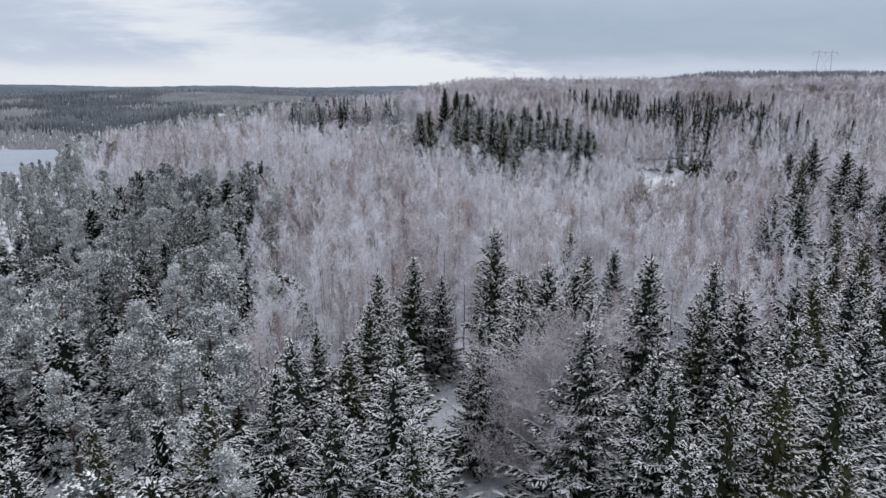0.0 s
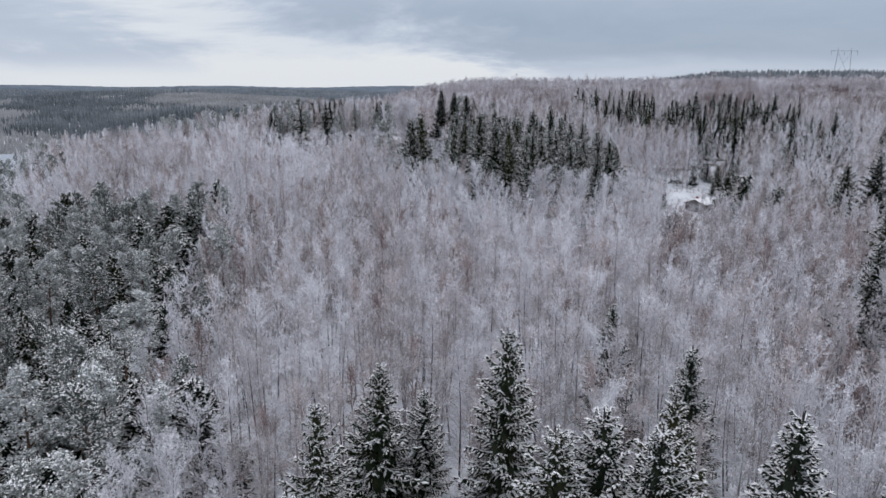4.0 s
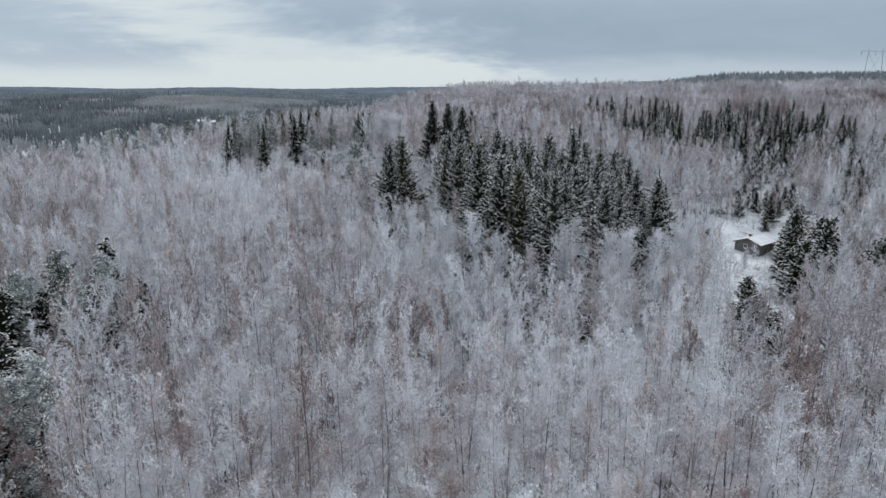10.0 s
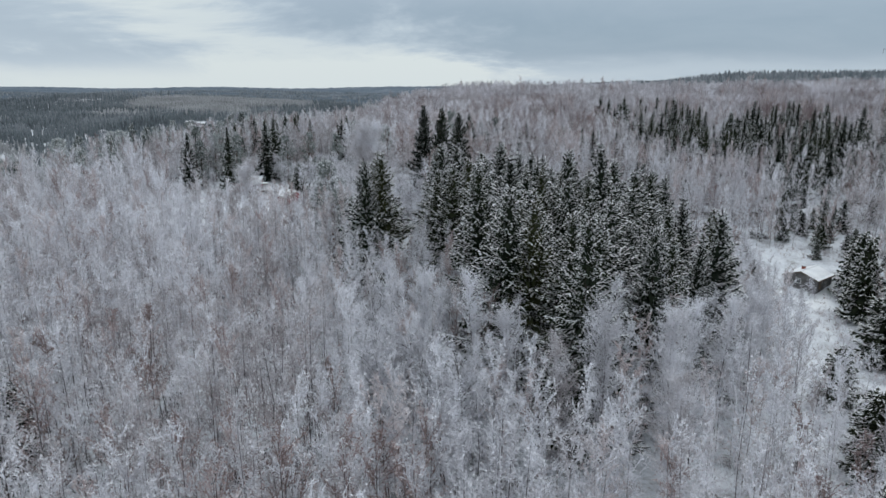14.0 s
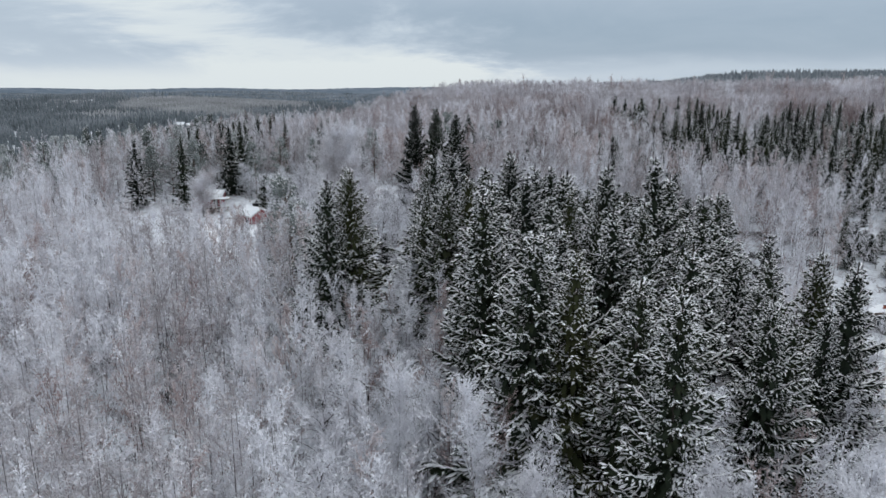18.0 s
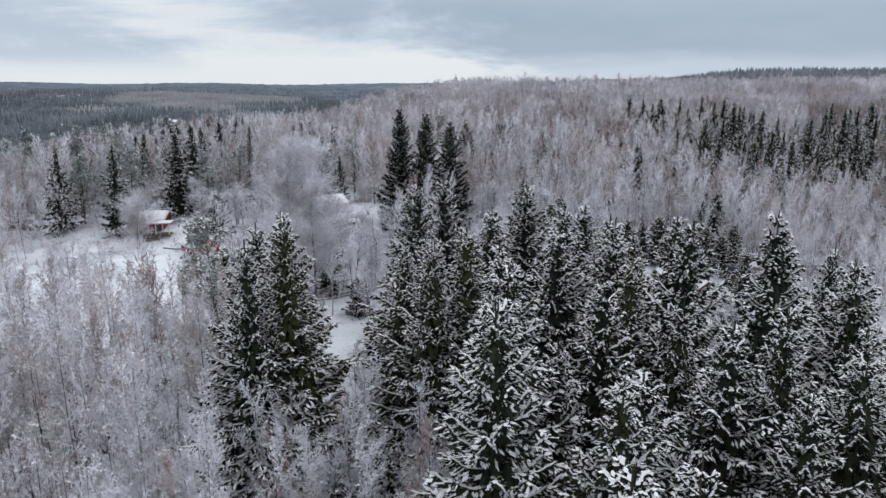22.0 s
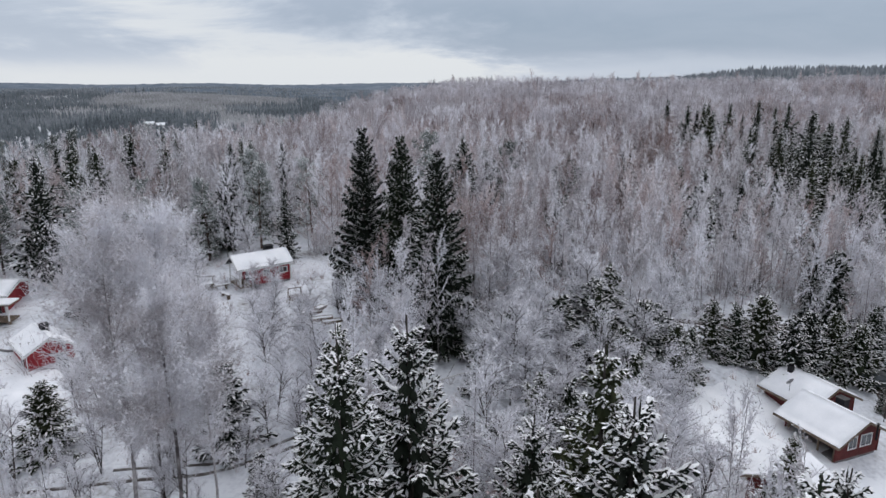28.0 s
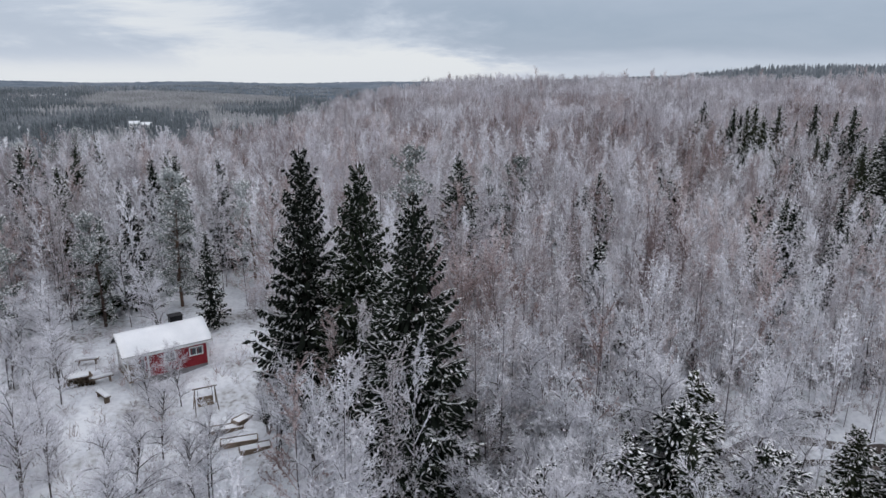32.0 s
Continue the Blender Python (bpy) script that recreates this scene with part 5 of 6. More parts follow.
SAUNA_Z = 11.05
cabin(-23.75, 243.75, 38.8, 6.0, 3.4, 2.35, 1.05, M_RED, "small red cottage with snowy roof and black chimney", 501, 0.35, porch=1.5, windows=[("-y", 2.1, 1.15, 0.9, 0.55), ("-y", 0.1, 1.1, 0.7, 0.6)], doors=[("-x", 0.0)], chimney=(1.3, 0.35, 0.95, 0.55), z=SAUNA_Z, snow=0.13)
cabin(-38.0, 225.2, 136.5, 4.5, 3.7, 2.35, 1.0, M_RED, "little red cottage with a white-trimmed gable and snowy roof", 511, 0.35, windows=[("-x", -0.7, 1.1, 0.55, 0.6), ("-y", 0.3, 1.1, 0.8, 0.6)], doors=[("+y", -0.6)], chimney=(0.1, -0.3, 0.8, 0.55), z=8.5)
cabin(-51.2, 236.0, 8.0, 7.0, 5.0, 2.4, 0.7, M_RED, "red cottage with a porch, white posts and steps", 521, 0.5, windows=[("-y", -2.0, 1.1, 1.0, 0.8)], doors=[("-y", 2.6)], chimney=(-1.0, 0.5, 0.7, 0.6), z=9.9)
cabin(60.3, 203.2, 40.6, 5.8, 5.4, 2.1, 0.95, M_GREYWOOD, "weathered grey hut with snowy roof and brick chimney", 531, 0.4, windows=[("-y", 0.6, 1.0, 0.8, 0.7), ("-x", 0.4, 1.0, 0.7, 0.7)], doors=[("-y", -1.6)], chimney=(-0.9, 0.6, 0.6, 0.55), chimney_mat=M_BRICK, z=on(60.3, 203.2) - 0.05, corner=M_GREYWOOD, name="hut")
BIG = -66.4
cabin(30.45, 225.5, BIG, 4.6, 5.2, 2.3, 1.25, M_BROWN, "dark red house with a broad snowy roof", 541, 0.5, windows=[("+x", 1.2, 1.0, 1.0, 0.9)], doors=[("+x", -0.8)], chimney=(-1.6, -0.6, 0.45, 0.5), z=4.75, name="house", corner=M_BROWN)
cabin(30.15, 220.9, BIG, 4.7, 4.6, 2.2, 1.2, M_BROWN, "dark red house wing with snowy roof and covered side", 551, 0.75, windows=[("+x", 0.9, 1.0, 1.1, 0.9), ("+x", -0.6, 1.0, 0.8, 0.9)], open_side=1.5, chimney=(-0.6, 1.7, 0.8, 0.1), z=4.5, name="house", corner=M_BROWN)
cabin(22.66, 212.4, 39.0, 4.3, 3.3, 2.15, 0.75, M_BROWN, "dark brown outbuilding under a thick snowy roof", 561, 0.4, windows=[("-y", 0.0, 1.0, 0.7, 0.5)], doors=[("-x", 0.0)], z=on(22.66, 212.4) - 0.05, name="shed", corner=M_BROWN, snow=0.2)
cabin(7.0, 208.6, 38.0, 3.2, 2.6, 1.85, 0.5, M_BROWN, "low brown shed with a smooth snowy roof", 581, 0.3, doors=[("-x", 0.0)], z=on(7.0, 208.6) - 0.05, name="shed", corner=M_BROWN, snow=0.2)
cabin(37.5, 135.5, 40.0, 4.6, 4.0, 2.1, 0.9, M_GREYWOOD, "grey shed half hidden in bushes, snow on its roof", 571, 0.35, doors=[("-y", 0.8)], chimney=(0.5, -0.5, 0.55, 0.75), name="shed", corner=M_GREYWOOD, snow=0.2)

# porch of the red cottage: deck, posts, roof, steps
porch = tagged(new("porch"), "open wooden porch with white posts and broad steps", "porch")
porch.matrix_basis = pose(-46.5, 231.9, 9.9, 0, 0, 8)
part("deck", box(-2.6, 1.4, -1.1, 0.85, 0.5, 0.62), M_TIMBER, porch)
for q in (-2.5, -0.6, 1.3):
    part("post", box(q - 0.06, q + 0.06, -1.06, -0.94, 0.62, 2.3), M_WHITE, porch)
    part("leg", box(q - 0.08, q + 0.08, -1.0, -0.84, -0.6, 0.5), M_TIMBER, porch)
part("porch_roof", box(-2.9, 1.7, -1.4, 0.72, 2.3, 2.4), M_TIMBER, porch)
part("porch_snow", box(-2.88, 1.68, -1.38, 0.72, 2.404, 2.52, 0.04), M_SNOW, porch, "snow on the porch roof")
for q in range(4):
    part("step", box(-2.3, 0.2, -1.42 - 0.32 * q, -1.12 - 0.32 * q, 0.34 - 0.16 * q, 0.40 - 0.16 * q), M_TIMBER, porch, "snowy wooden step")
part("handrail", bar((0.35, -1.1, 1.5), (0.35, -2.5, 0.7), 0.04), M_WHITE, porch)
part("handrail_post", box(0.31, 0.39, -2.5, -2.42, -0.3, 0.72), M_WHITE, porch)
for q in (0.95, 1.25):
    part("porch_rail", box(-2.5, -0.6, -1.03, -0.97, q, q + 0.07), M_WHITE, porch)

# lean-to and fittings by the dark red house
dish = tagged(new("satellite_dish"), "small grey satellite dish on a roof mast", "satellite dish")
dish.matrix_basis = pose(28.0, 224.1, 7.75, 0, 0, 200)
part("mast", bar((0, 0, -0.1), (0, 0, 0.9), 0.025), M_RIM, dish)
bm = bmesh.new()
bmesh.ops.create_cone(bm, cap_ends=False, segments=16, radius1=0.35, radius2=0.06, depth=0.12)
bmesh.ops.rotate(bm, verts=bm.verts[:], cent=(0, 0, 0), matrix=Matrix.Rotation(radians(65), 3, "X"))
bmesh.ops.translate(bm, verts=bm.verts[:], vec=(0, -0.1, 0.8))
part("dish", bm, M_RIM, dish)
part("feed_arm", bar((0, -0.12, 0.7), (0, -0.5, 0.85), 0.012), M_RIM, dish)

flue = tagged(new("flue_pipe"), "thin black flue pipe with a cap", "flue")
flue.matrix_basis = pose(31.9, 217.9, 7.0)
part("pipe", bar((0, 0, -0.4), (0, 0, 0.9), 0.08, 10), M_DARKMETAL, flue)
part("cap", bar((0, 0, 0.95), (0, 0, 1.0), 0.14, 10), M_DARKMETAL, flue)


def car(x, y, turn, paint, snow, label, roof=1.45, length=4.4):
    """An estate car: body, glasshouse, windows, wheels, lamps, snow."""
    root = tagged(new("car"), label, "car")
    root.matrix_basis = pose(x, y, on(x, y), 0, 0, turn)
    h = length / 2
    prof = [(-h, 0.35), (h, 0.35), (h + 0.02, 0.62), (h - 0.1, 0.82), (h - 1.0, 0.92), (-h + 0.1, 0.96), (-h - 0.02, 0.7)]
    bm = prism([(p, q) for p, q in prof], -0.86, 0.86)
    bmesh.ops.rotate(bm, verts=bm.verts[:], cent=(0, 0, 0), matrix=Matrix.Rotation(radians(-90), 3, "Z"))
    bmesh.ops.bevel(bm, geom=bm.edges[:], offset=0.06, segments=2, affect="EDGES")
    part("body", bm, paint, root)
    cab = [(-h + 0.12, 0.93), (h - 1.15, 0.90), (h - 1.85, roof - 0.04), (h - 2.3, roof), (-h + 0.75, roof), (-h + 0.45, roof - 0.06)]
    bm = prism(cab, -0.74, 0.74)
    bmesh.ops.rotate(bm, verts=bm.verts[:], cent=(0, 0, 0), matrix=Matrix.Rotation(radians(-90), 3, "Z"))
    for v in bm.verts:
        if v.co.z > 1.1:
            v.co.y *= 0.86
    bmesh.ops.bevel(bm, geom=bm.edges[:], offset=0.05, segments=2, affect="EDGES")
    cabin_part = part("cabin", bm, paint, root)
    for s in (-1, 1):
        for a, b in ((-h + 0.7, -h + 1.5), (-h + 1.58, -h + 2.35), (-h + 2.42, h - 1.55)):
            bm = bmesh.new()
            vs = [bm.verts.new(q) for q in ((a, s * 0.745, 1.0), (b, s * 0.745, 1.0), (b - 0.1, s * 0.655, roof - 0.1), (a + 0.04, s * 0.655, roof - 0.1))]
            bm.faces.new(vs)
            r = bmesh.ops.extrude_face_region(bm, geom=bm.faces[:])
            bmesh.ops.translate(bm, verts=[v for v in r["geom"] if isinstance(v, bmesh.types.BMVert)], vec=(0, s * 0.012, 0.004))
            bmesh.ops.recalc_face_normals(bm, faces=bm.faces[:])
            part("side_window", bm, M_GLASS, cabin_part)
        part("tail_lamp", box(-h - 0.03, -h + 0.04, s * 0.72 - 0.1, s * 0.72 + 0.1, 0.7, 0.9), M_LAMP, root)
        part("headlamp", box(h - 0.06, h + 0.03, s * 0.62 - 0.14, s * 0.62 + 0.14, 0.62, 0.75), M_WHITE, root)
        for wx in (-h + 0.85, h - 0.8):
            bm = bmesh.new()
            bmesh.ops.create_cone(bm, cap_ends=True, segments=18, radius1=0.32, radius2=0.32, depth=0.2)
            bmesh.ops.rotate(bm, verts=bm.verts[:], cent=(0, 0, 0), matrix=Matrix.Rotation(radians(90), 3, "X"))
            bmesh.ops.bevel(bm, geom=[e for e in bm.edges if e.calc_length() < 0.15], offset=0.02, segments=1, affect="EDGES")
            bmesh.ops.translate(bm, verts=bm.verts[:], vec=(wx, s * 0.80, 0.32))
            tyre = part("tyre", bm, M_RUBBER, root)
            bm = bmesh.new()
            bmesh.ops.create_cone(bm, cap_ends=True, segments=14, radius1=0.2, radius2=0.17, depth=0.05)
            bmesh.ops.rotate(bm, verts=bm.verts[:], cent=(0, 0, 0), matrix=Matrix.Rotation(radians(-90 * s), 3, "X"))
            bmesh.ops.translate(bm, verts=bm.verts[:], vec=(wx, s * 0.915, 0.32))
            part("rim", bm, M_RIM, tyre)
    if snow:
        part("snow_load", box(-h + 0.5, h - 2.0, -0.64, 0.64, roof + 0.004, roof + 0.2, 0.08), M_SNOW, root, "thick rounded snow on the car roof")
        part("bonnet_snow", box(h - 1.1, h - 0.12, -0.7, 0.7, 0.93, 1.0, 0.03), M_SNOW, root)
        part("rear_snow", box(-h + 0.05, -h + 0.45, -0.62, 0.62, 1.0, 1.12, 0.04), M_SNOW, root)
    return root


car(39.2, 229.6, -18, M_CAR, False, "dark grey estate car parked on the yard")
car(36.6, 232.3, -20, M_WHITE, True, "pale van buried under a rounded load of snow", roof=1.9)


def flat_patch(name, cx, cy, rx, ry, turn, mat, label, lift=0.05, n=40, seed=1, wob=0.12):
    """A ragged flat patch laid on the ground."""
    r5 = np.random.default_rng(seed)
    an = np.linspace(0, 2 * np.pi, n, endpoint=False)
    w = 1 + wob * np.sin(3 * an + seed) + wob * 0.7 * np.sin(7 * an + 2 * seed) + r5.normal(0, 0.03, n)
    rings, tr = [], radians(turn)
    for f in (0.02, 0.35, 0.7, 0.9, 1.0):
        px, py = rx * f * w * np.cos(an), ry * f * w * np.sin(an)
        x, y = cx + px * math.cos(tr) - py * math.sin(tr), cy + px * math.sin(tr) + py * math.cos(tr)
        rings.append(np.stack([x, y, ground_mesh(x, y) + (lift if f < 1 else -0.03)], 1))
    g = Geo()
    f = [[a * n + i, a * n + (i + 1) % n, (a + 1) * n + (i + 1) % n, (a + 1) * n + i] for a in range(4) for i in range(n)]
    g.add(np.concatenate(rings), f)
    ob = new(name, g.mesh(name, mat))
    return tagged(ob, label, "ground", kind="structure")


def ground_mesh(x, y):
    """Height of the ground sheet between its 2 m posts."""
    gx, gy = np.floor(np.asarray(x) / 2) * 2, np.floor(np.asarray(y) / 2) * 2
    fx, fy = (x - gx) / 2, (y - gy) / 2
    return (ground(gx, gy) * (1 - fx) + ground(gx + 2, gy) * fx) * (1 - fy) + (ground(gx, gy + 2) * (1 - fx) + ground(gx + 2, gy + 2) * fx) * fy


def ribbon(name, pts, width, mat, label, lift=0.05, seed=1, kind="structure", category="road"):
    """A strip along a line on the ground, with ragged edges."""
    r5 = np.random.default_rng(seed)
    p = np.array(pts, float)
    s = np.concatenate([[0], np.cumsum(np.linalg.norm(np.diff(p, axis=0), axis=1))])
    q = np.arange(0, s[-1], 0.8)
    c = np.stack([np.interp(q, s, p[:, 0]), np.interp(q, s, p[:, 1])], 1)
    for _ in range(3):
        c[1:-1] = (c[:-2] + c[1:-1] * 2 + c[2:]) / 4
    d = unit(np.gradient(c, axis=0))
    nrm = np.stack([-d[:, 1], d[:, 0]], 1)
    cols = []
    for f in (-0.5, -0.42, 0.0, 0.42, 0.5):
        e = c + nrm * (width * f * (1 + 0.15 * r5.normal(0, 1, len(c)))[:, None])
        cols.append(np.stack([e[:, 0], e[:, 1], ground_mesh(e[:, 0], e[:, 1]) + (lift if abs(f) < 0.5 else -0.03)], 1))
    g = Geo()
    m = len(c)
    f = [[a * m + i, (a + 1) * m + i, (a + 1) * m + i + 1, a * m + i + 1] for a in range(4) for i in range(m - 1)]
    g.add(np.concatenate(cols), f)
    return tagged(new(name, g.mesh(name, mat)), label, category, kind=kind)


flat_patch("yard_snow", 24.5, 220.5, 6.5, 8.5, 10, M_SNOW, "smooth trodden snow of the yard", seed=31)
flat_patch("yard_snow", -37.5, 219.0, 9.0, 6.5, 0, M_SNOW, "smooth trodden snow of the yard", seed=32)
flat_patch("yard_snow", 58.5, 197.0, 6.5, 5.0, 60, M_SNOW, "smooth snow before the hut", seed=33)
flat_patch("yard", 41.2, 226.4, 7.0, 3.4, 62, M_ASPHALT, "wet dark gravel yard beside the house", seed=3)
ribbon("road", [(44, 236), (52, 233), (62, 234), (76, 240)], 2.6, M_ASPHALT, "wet gravel drive leaving the yard", seed=4)
ribbon("road", [(15.5, 232.5), (18.5, 236.5), (22, 238.2), (28, 238.3), (36, 239), (44, 236)], 1.0, M_ASPHALT, "dark wheel track in the snowy road", seed=5)
ribbon("road", [(16.5, 231.5), (20, 235), (25, 236.2), (33, 236.8), (42, 235)], 0.6, M_ASPHALT, "narrow dark wheel rut in the snow", seed=6)
ribbon("track", [(-31, 207.8), (-24, 208.6), (-18, 210.2), (-12.5, 213.5), (-9, 216)], 0.35, M_TRACK, "brown rut across the snowy yard", 0.04, 7)
ribbon("track", [(-24, 210), (-16, 212.0), (-12, 215.2), (-8, 217)], 0.3, M_TRACK, "brown rut across the snowy yard", 0.04, 8)
ribbon("track", [(-44, 226.5), (-41, 225.4), (-39.5, 227.5)], 0.25, M_GREYWOOD, "low line of edging stones by the path", 0.12, 9)

# ---- loose things about the yards ----
swing = tagged(new("garden_swing"), "wooden garden swing on an A-frame", "swing")
swing.matrix_basis = pose(-18.4, 238.4, on(-18.4, 238.4), 0, 0, 30)
for sx in (-0.8, 0.8):
    for sy in (-0.6, 0.6):
        part("leg", bar((sx, sy, -0.15), (sx * 0.85, 0, 1.75), 0.04), M_TIMBER, swing)
part("beam", bar((-0.85, 0, 1.75), (0.85, 0, 1.75), 0.045), M_TIMBER, swing)
part("seat", box(-0.55, 0.55, -0.22, 0.22, 0.42, 0.48), M_TIMBER, swing)
part("backrest", box(-0.55, 0.55, 0.2, 0.25, 0.52, 0.95), M_TIMBER, swing)
for sx in (-0.5, 0.5):
    part("hanger", bar((sx, 0, 0.46), (sx, 0, 1.75), 0.015, 4), M_DARKMETAL, swing)

for i, (x, y, tn, ln) in enumerate([(-16.2, 236.2, 22, 2.2), (-14.9, 234.9, 20, 2.4), (-13.6, 234.2, 24, 2.0), (-15.4, 237.1, 60, 1.2)]):
    bed = tagged(new("garden_bed"), "timber-edged garden bed full of snow", "garden bed", "garden beds by the cottage")
    bed.matrix_basis = pose(x, y, on(x, y), 0, 0, tn)
    for sy in (-0.4, 0.4):
        part("side_board", box(-ln / 2, ln / 2, sy - 0.03, sy + 0.03, -0.1, 0.24), M_TIMBER, bed)
    for sx in (-1, 1):
        part("end_board", box(sx * ln / 2 - 0.03, sx * ln / 2 + 0.03, -0.37, 0.37, -0.1, 0.23), M_TIMBER, bed)
    part("snow", box(-ln / 2 + 0.032, ln / 2 - 0.032, -0.365, 0.365, -0.1, 0.2, 0.02), M_SNOW, bed)


def bench(x, y, tn):
    b = tagged(new("bench"), "low wooden bench covered with snow", "bench", "benches near the cottage")
    b.matrix_basis = pose(x, y, on(x, y), 0, 0, tn)
    for sx in (-0.6, 0.6):
        part("leg", box(sx - 0.05, sx + 0.05, -0.18, 0.18, -0.15, 0.4), M_TIMBER, b)
    part("seat", box(-0.85, 0.85, -0.22, 0.22, 0.4, 0.46), M_TIMBER, b)
    part("snow", box(-0.83, 0.83, -0.2, 0.2, 0.464, 0.58, 0.04), M_SNOW, b)


bench(-27.6, 241.4, 40), bench(-30.2, 244.2, 20), bench(-26.2, 239.0, -40)


def log_pile(x, y, tn, rows, ln, label):
    pile = tagged(new("log_pile"), label, "log pile")
    pile.matrix_basis = pose(x, y, on(x, y), 0, 0, tn)
    r6, me = np.random.default_rng(int(abs(x) * 10)), None
    for k in range(rows):
        for i in range(9 - k):
            if me is None:
                o = part("log", bar((0, -ln / 2, 0), (0, ln / 2, 0), 0.12, 7), M_TIMBER, pile)
                me = o.data
            else:
                o = new("log", me)
                o.parent = pile
            o.location = ((i - (8 - k) / 2) * 0.245, float(r6.normal(0, 0.05)), 0.1 + k * 0.21)
    part("snow", box(-0.72, 0.72, -ln / 2 + 0.15, ln / 2 - 0.15, 0.06 + rows * 0.205, 0.16 + rows * 0.205, 0.045), M_SNOW, pile)


def timber_heap(x, y, tn, count, ln, label):
    """Thin felled stems thrown together, with broken snow along them."""
    heap = tagged(new("log_pile"), label, "log pile")
    heap.matrix_basis = pose(x, y, on(x, y), 0, 0, tn)
    r6 = np.random.default_rng(int(abs(x) * 10))
    stems = [part("log", bar((-ln * q / 2, 0, 0), (ln * q / 2, 0, 0), w, 7), M_BARK, heap) for q, w in ((1.0, 0.11), (0.8, 0.14), (0.62, 0.09))]
    caps = Geo()
    for i in range(count):
        o = stems[i] if i < 3 else new("log", stems[i % 3].data)
        o.parent = heap
        off = float(np.clip(r6.normal(0, 0.55), -1.1, 1.1))
        at = (float(r6.normal(0, 0.35)), off, 0.08 + max(0.0, 0.55 - 0.45 * abs(off)) * float(r6.uniform(0, 1)))
        yaw, dip = float(r6.normal(0, 7)), float(r6.normal(0, 4))
        o.matrix_basis = pose(*at, 0, dip, yaw)
        for _ in range(3):
            u = float(r6.uniform(-0.3, 0.25)) * ln
            d = np.array([[math.cos(radians(yaw)), math.sin(radians(yaw)), -math.sin(radians(dip))]])
            caps.pads(np.array([at]) + d * u + [0, 0, 0.09], d, np.array([[-d[0, 1], d[0, 0], 0]]), [float(r6.uniform(0.4, 1.0))], [float(r6.uniform(0.06, 0.13))], [0.06])
    o = new("snow", caps.mesh("snow", M_SNOW))
    o.parent = heap


timber_heap(-18.6, 202.9, 66, 22, 4.0, "heap of felled dark stems beside the track, streaked with snow")
timber_heap(-17.4, 197.4, 60, 14, 3.0, "heap of felled dark stems beside the track, streaked with snow")
log_pile(-29.0, 240.8, 30, 3, 1.2, "firewood pile by the cottage wall under snow")

for i in range(9):  # posts by the little red cottage
    x, y = -34.0 + 0.75 * i * 0.9, 226.3 - 0.22 * i + float(rng.normal(0, 0.3))
    p = tagged(new("fence_post"), "dark weathered fence post with a cap of snow", "fence post", "old fence posts")
    p.matrix_basis = pose(x, y, on(x, y), float(rng.normal(0, 4)), float(rng.normal(0, 4)), 0)
    part("post", bar((0, 0, -0.2), (0, 0, float(rng.uniform(1.2, 1.8))), 0.06), M_BARK, p)

pole = tagged(new("fallen_birch"), "pale fallen birch trunk leaning across the dark hollow", "fallen tree")
part("trunk", bar((-6.5, 220.5, on(-6.5, 220.5) + 0.5), (1.0, 223.2, on(1.0, 223.2) + 1.2), 0.07, 7), M_WHITE, pole)
for a, b in (((-1.5, 222.3, 9.3), (-0.9, 223.2, 10.1)), ((-3.5, 221.6, 8.7), (-3.3, 222.4, 9.5))):
    part("branch", bar(a, b, 0.02, 5), M_BIRCHBARK, pole)

for i, (x, y, tn) in enumerate([(24.5, 243.0, 40), (26.5, 241.3, 45), (16.5, 238.8, -60)]):
    rows_ = tagged(new("brush_pile"), "dark heap of cut branches beside the road", "brush pile")
    g = Geo()
    r7 = np.random.default_rng(600 + i)
    n = 160
    c = np.stack([r7.uniform(-1.8, 1.8, n), r7.normal(0, 0.45, n), r7.uniform(0, 0.6, n)], 1)
    g.needles(c, unit(r7.normal(0, 1, (n, 3)) * [1.4, 0.8, 0.35]), r7.uniform(0.8, 1.8, n), np.full(n, 0.06), r7)
    o = new("cut_wood", g.mesh("cut_wood", M_BARK))
    o.parent = rows_
    tagged(o, kind="stuff")
    rows_.matrix_basis = pose(x, y, on(x, y), 0, 0, tn)

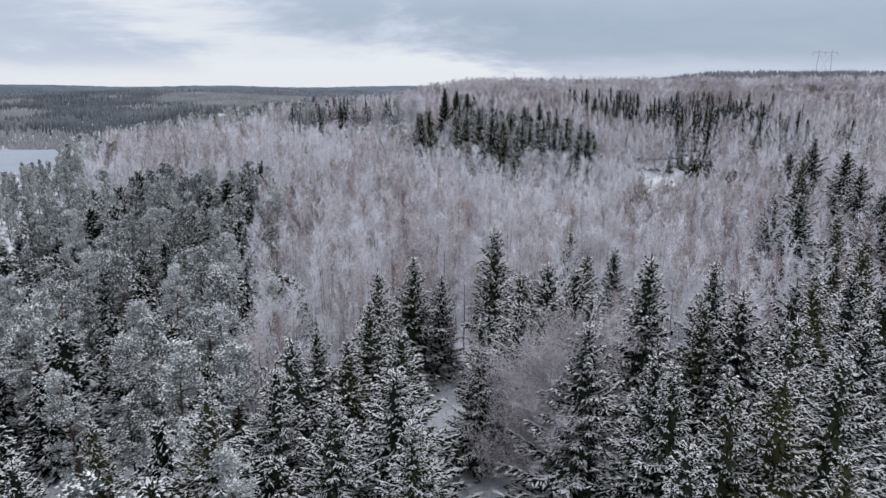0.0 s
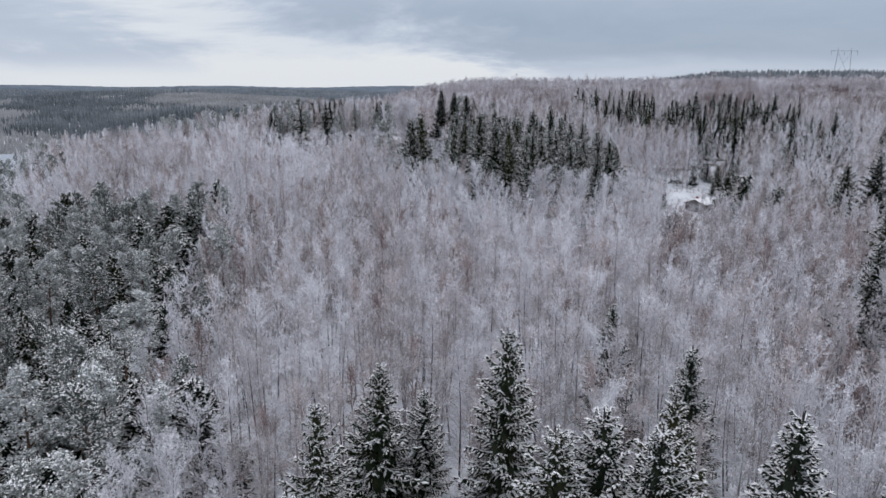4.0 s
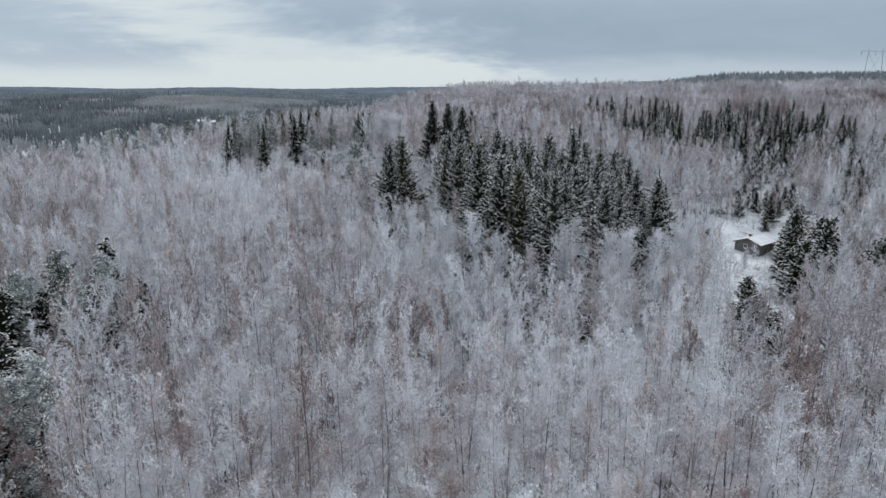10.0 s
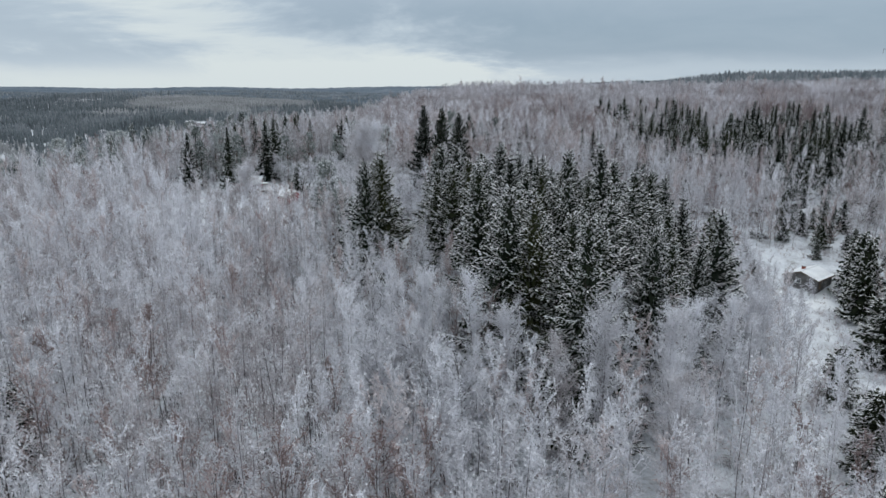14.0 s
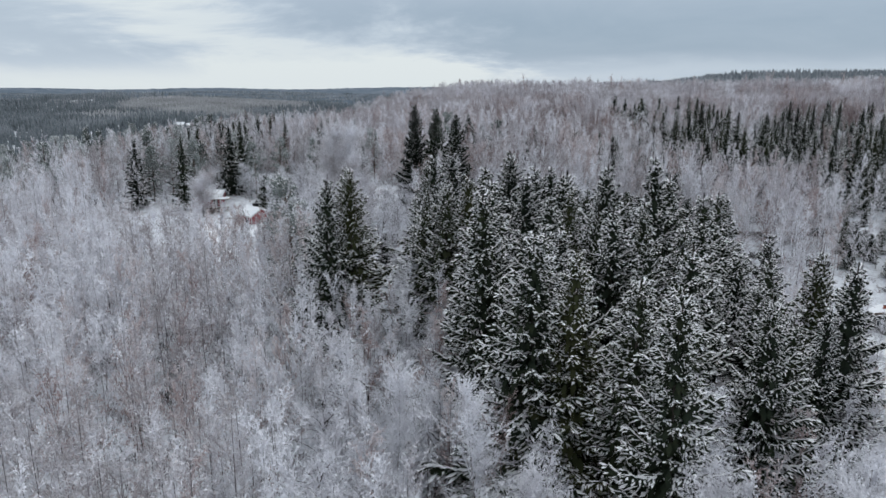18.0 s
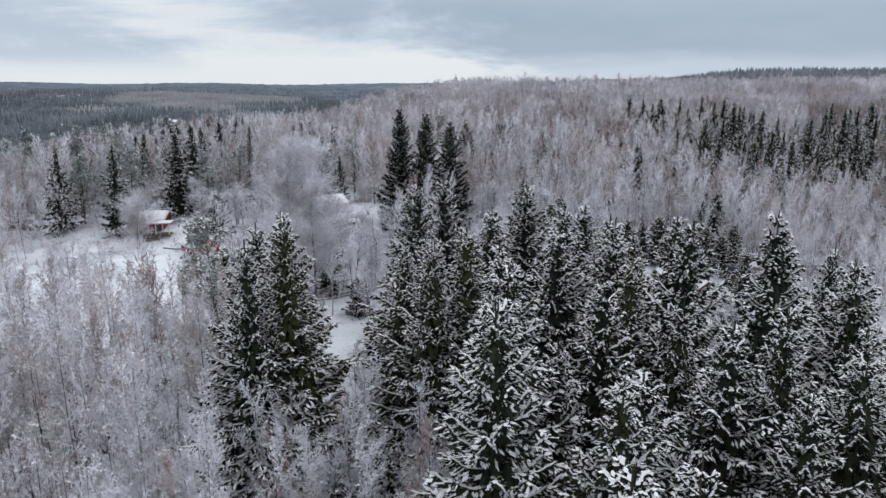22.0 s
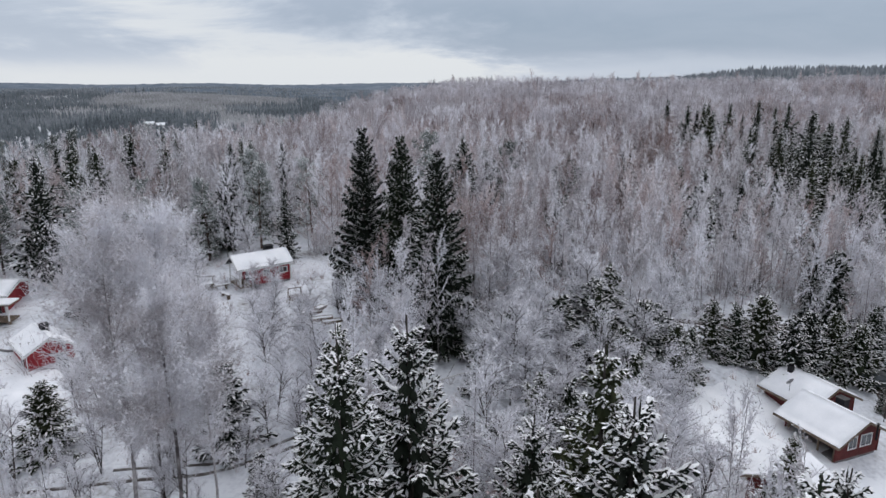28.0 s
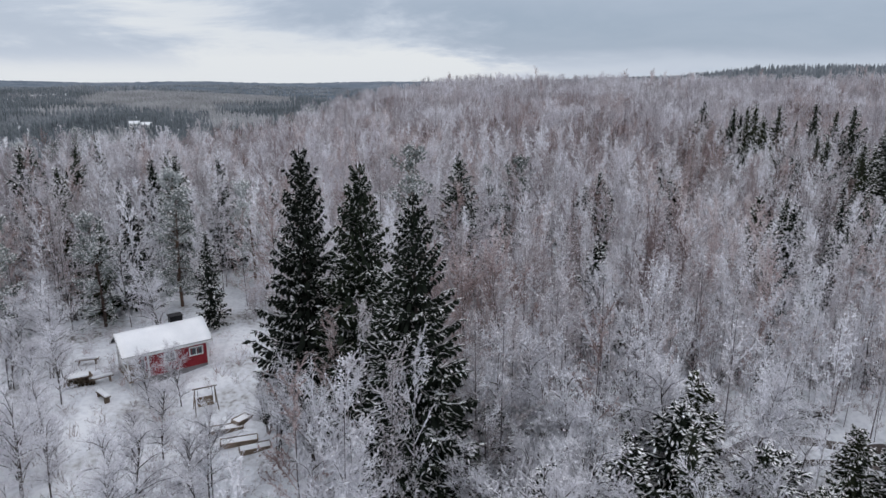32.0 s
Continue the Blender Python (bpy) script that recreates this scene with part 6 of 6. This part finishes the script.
# garden shrubs by the yard and the lamp post
post = tagged(new("lamp_post"), "slim dark garden lamp post in the snow", "lamp post")
post.matrix_basis = pose(36.5, 224.2, on(36.5, 224.2))
part("pole", bar((0, 0, -0.2), (0, 0, 1.9), 0.04, 8), M_DARKMETAL, post)
part("lamp", box(-0.09, 0.09, -0.09, 0.09, 1.9, 2.15, 0.02), M_WHITE, post)
stand([(36.9, 225.6, on(36.9, 225.6) + 2.5), (38.4, 223.8, on(38.4, 223.8) + 2.5), (38.0, 221.6, on(38.0, 221.6) + 2.6)], YOUNG, "young spruces in the clearings", 0.5)

# ---- power line pylons and far houses ----


M_PYLON = material("weathered_pylon_steel", [(0.22, 0.23, 0.25), (0.34, 0.35, 0.37)], 0.6, 0.5, 5, 0, 0.1)


def pylon(x, y, h, turn):
    p = tagged(new("pylon"), "far two-legged power pylon with a long crossarm", "pylon", "pylons on the ridge")
    p.matrix_basis = pose(x, y, on(x, y), 0, 0, turn)
    for s in (-1, 1):
        part("leg", bar((s * 6.5, 0, -1), (s * 4.8, 0, h), 0.15, 6), M_PYLON, p)
        part("earth_wire_peak", bar((s * 4.8, 0, h), (s * 4.8, 0, h + 2.0), 0.08, 5), M_PYLON, p)
        part("stay", bar((s * 6.0, 0, h * 0.3), (-s * 4.9, 0, h - 0.5), 0.07, 4), M_PYLON, p)
        part("insulator", bar((s * 9.5, 0, h), (s * 9.5, 0, h - 2.4), 0.12, 5), M_PYLON, p)
    part("insulator", bar((0, 0, h), (0, 0, h - 2.4), 0.12, 5), M_PYLON, p)
    part("crossarm", box(-10, 10, -0.12, 0.12, h - 0.12, h + 0.12), M_PYLON, p)
    return p


pylon(238, 486, 51.5 - on(238, 486), 12)
for x, y, tn in [(-300, 830, 20), (-316, 838, 30)]:
    cabin(x, y, tn, 9, 7, 3.6, 2.0, M_WHITE, "far white house among the woods", 700 + int(abs(x)), 0.5, windows=[("-y", -3, 1.2, 1.6, 1.4), ("-y", 0, 1.2, 1.6, 1.4), ("-y", 3, 1.2, 1.6, 1.4)], name="house", z=on(x, y) + 5)
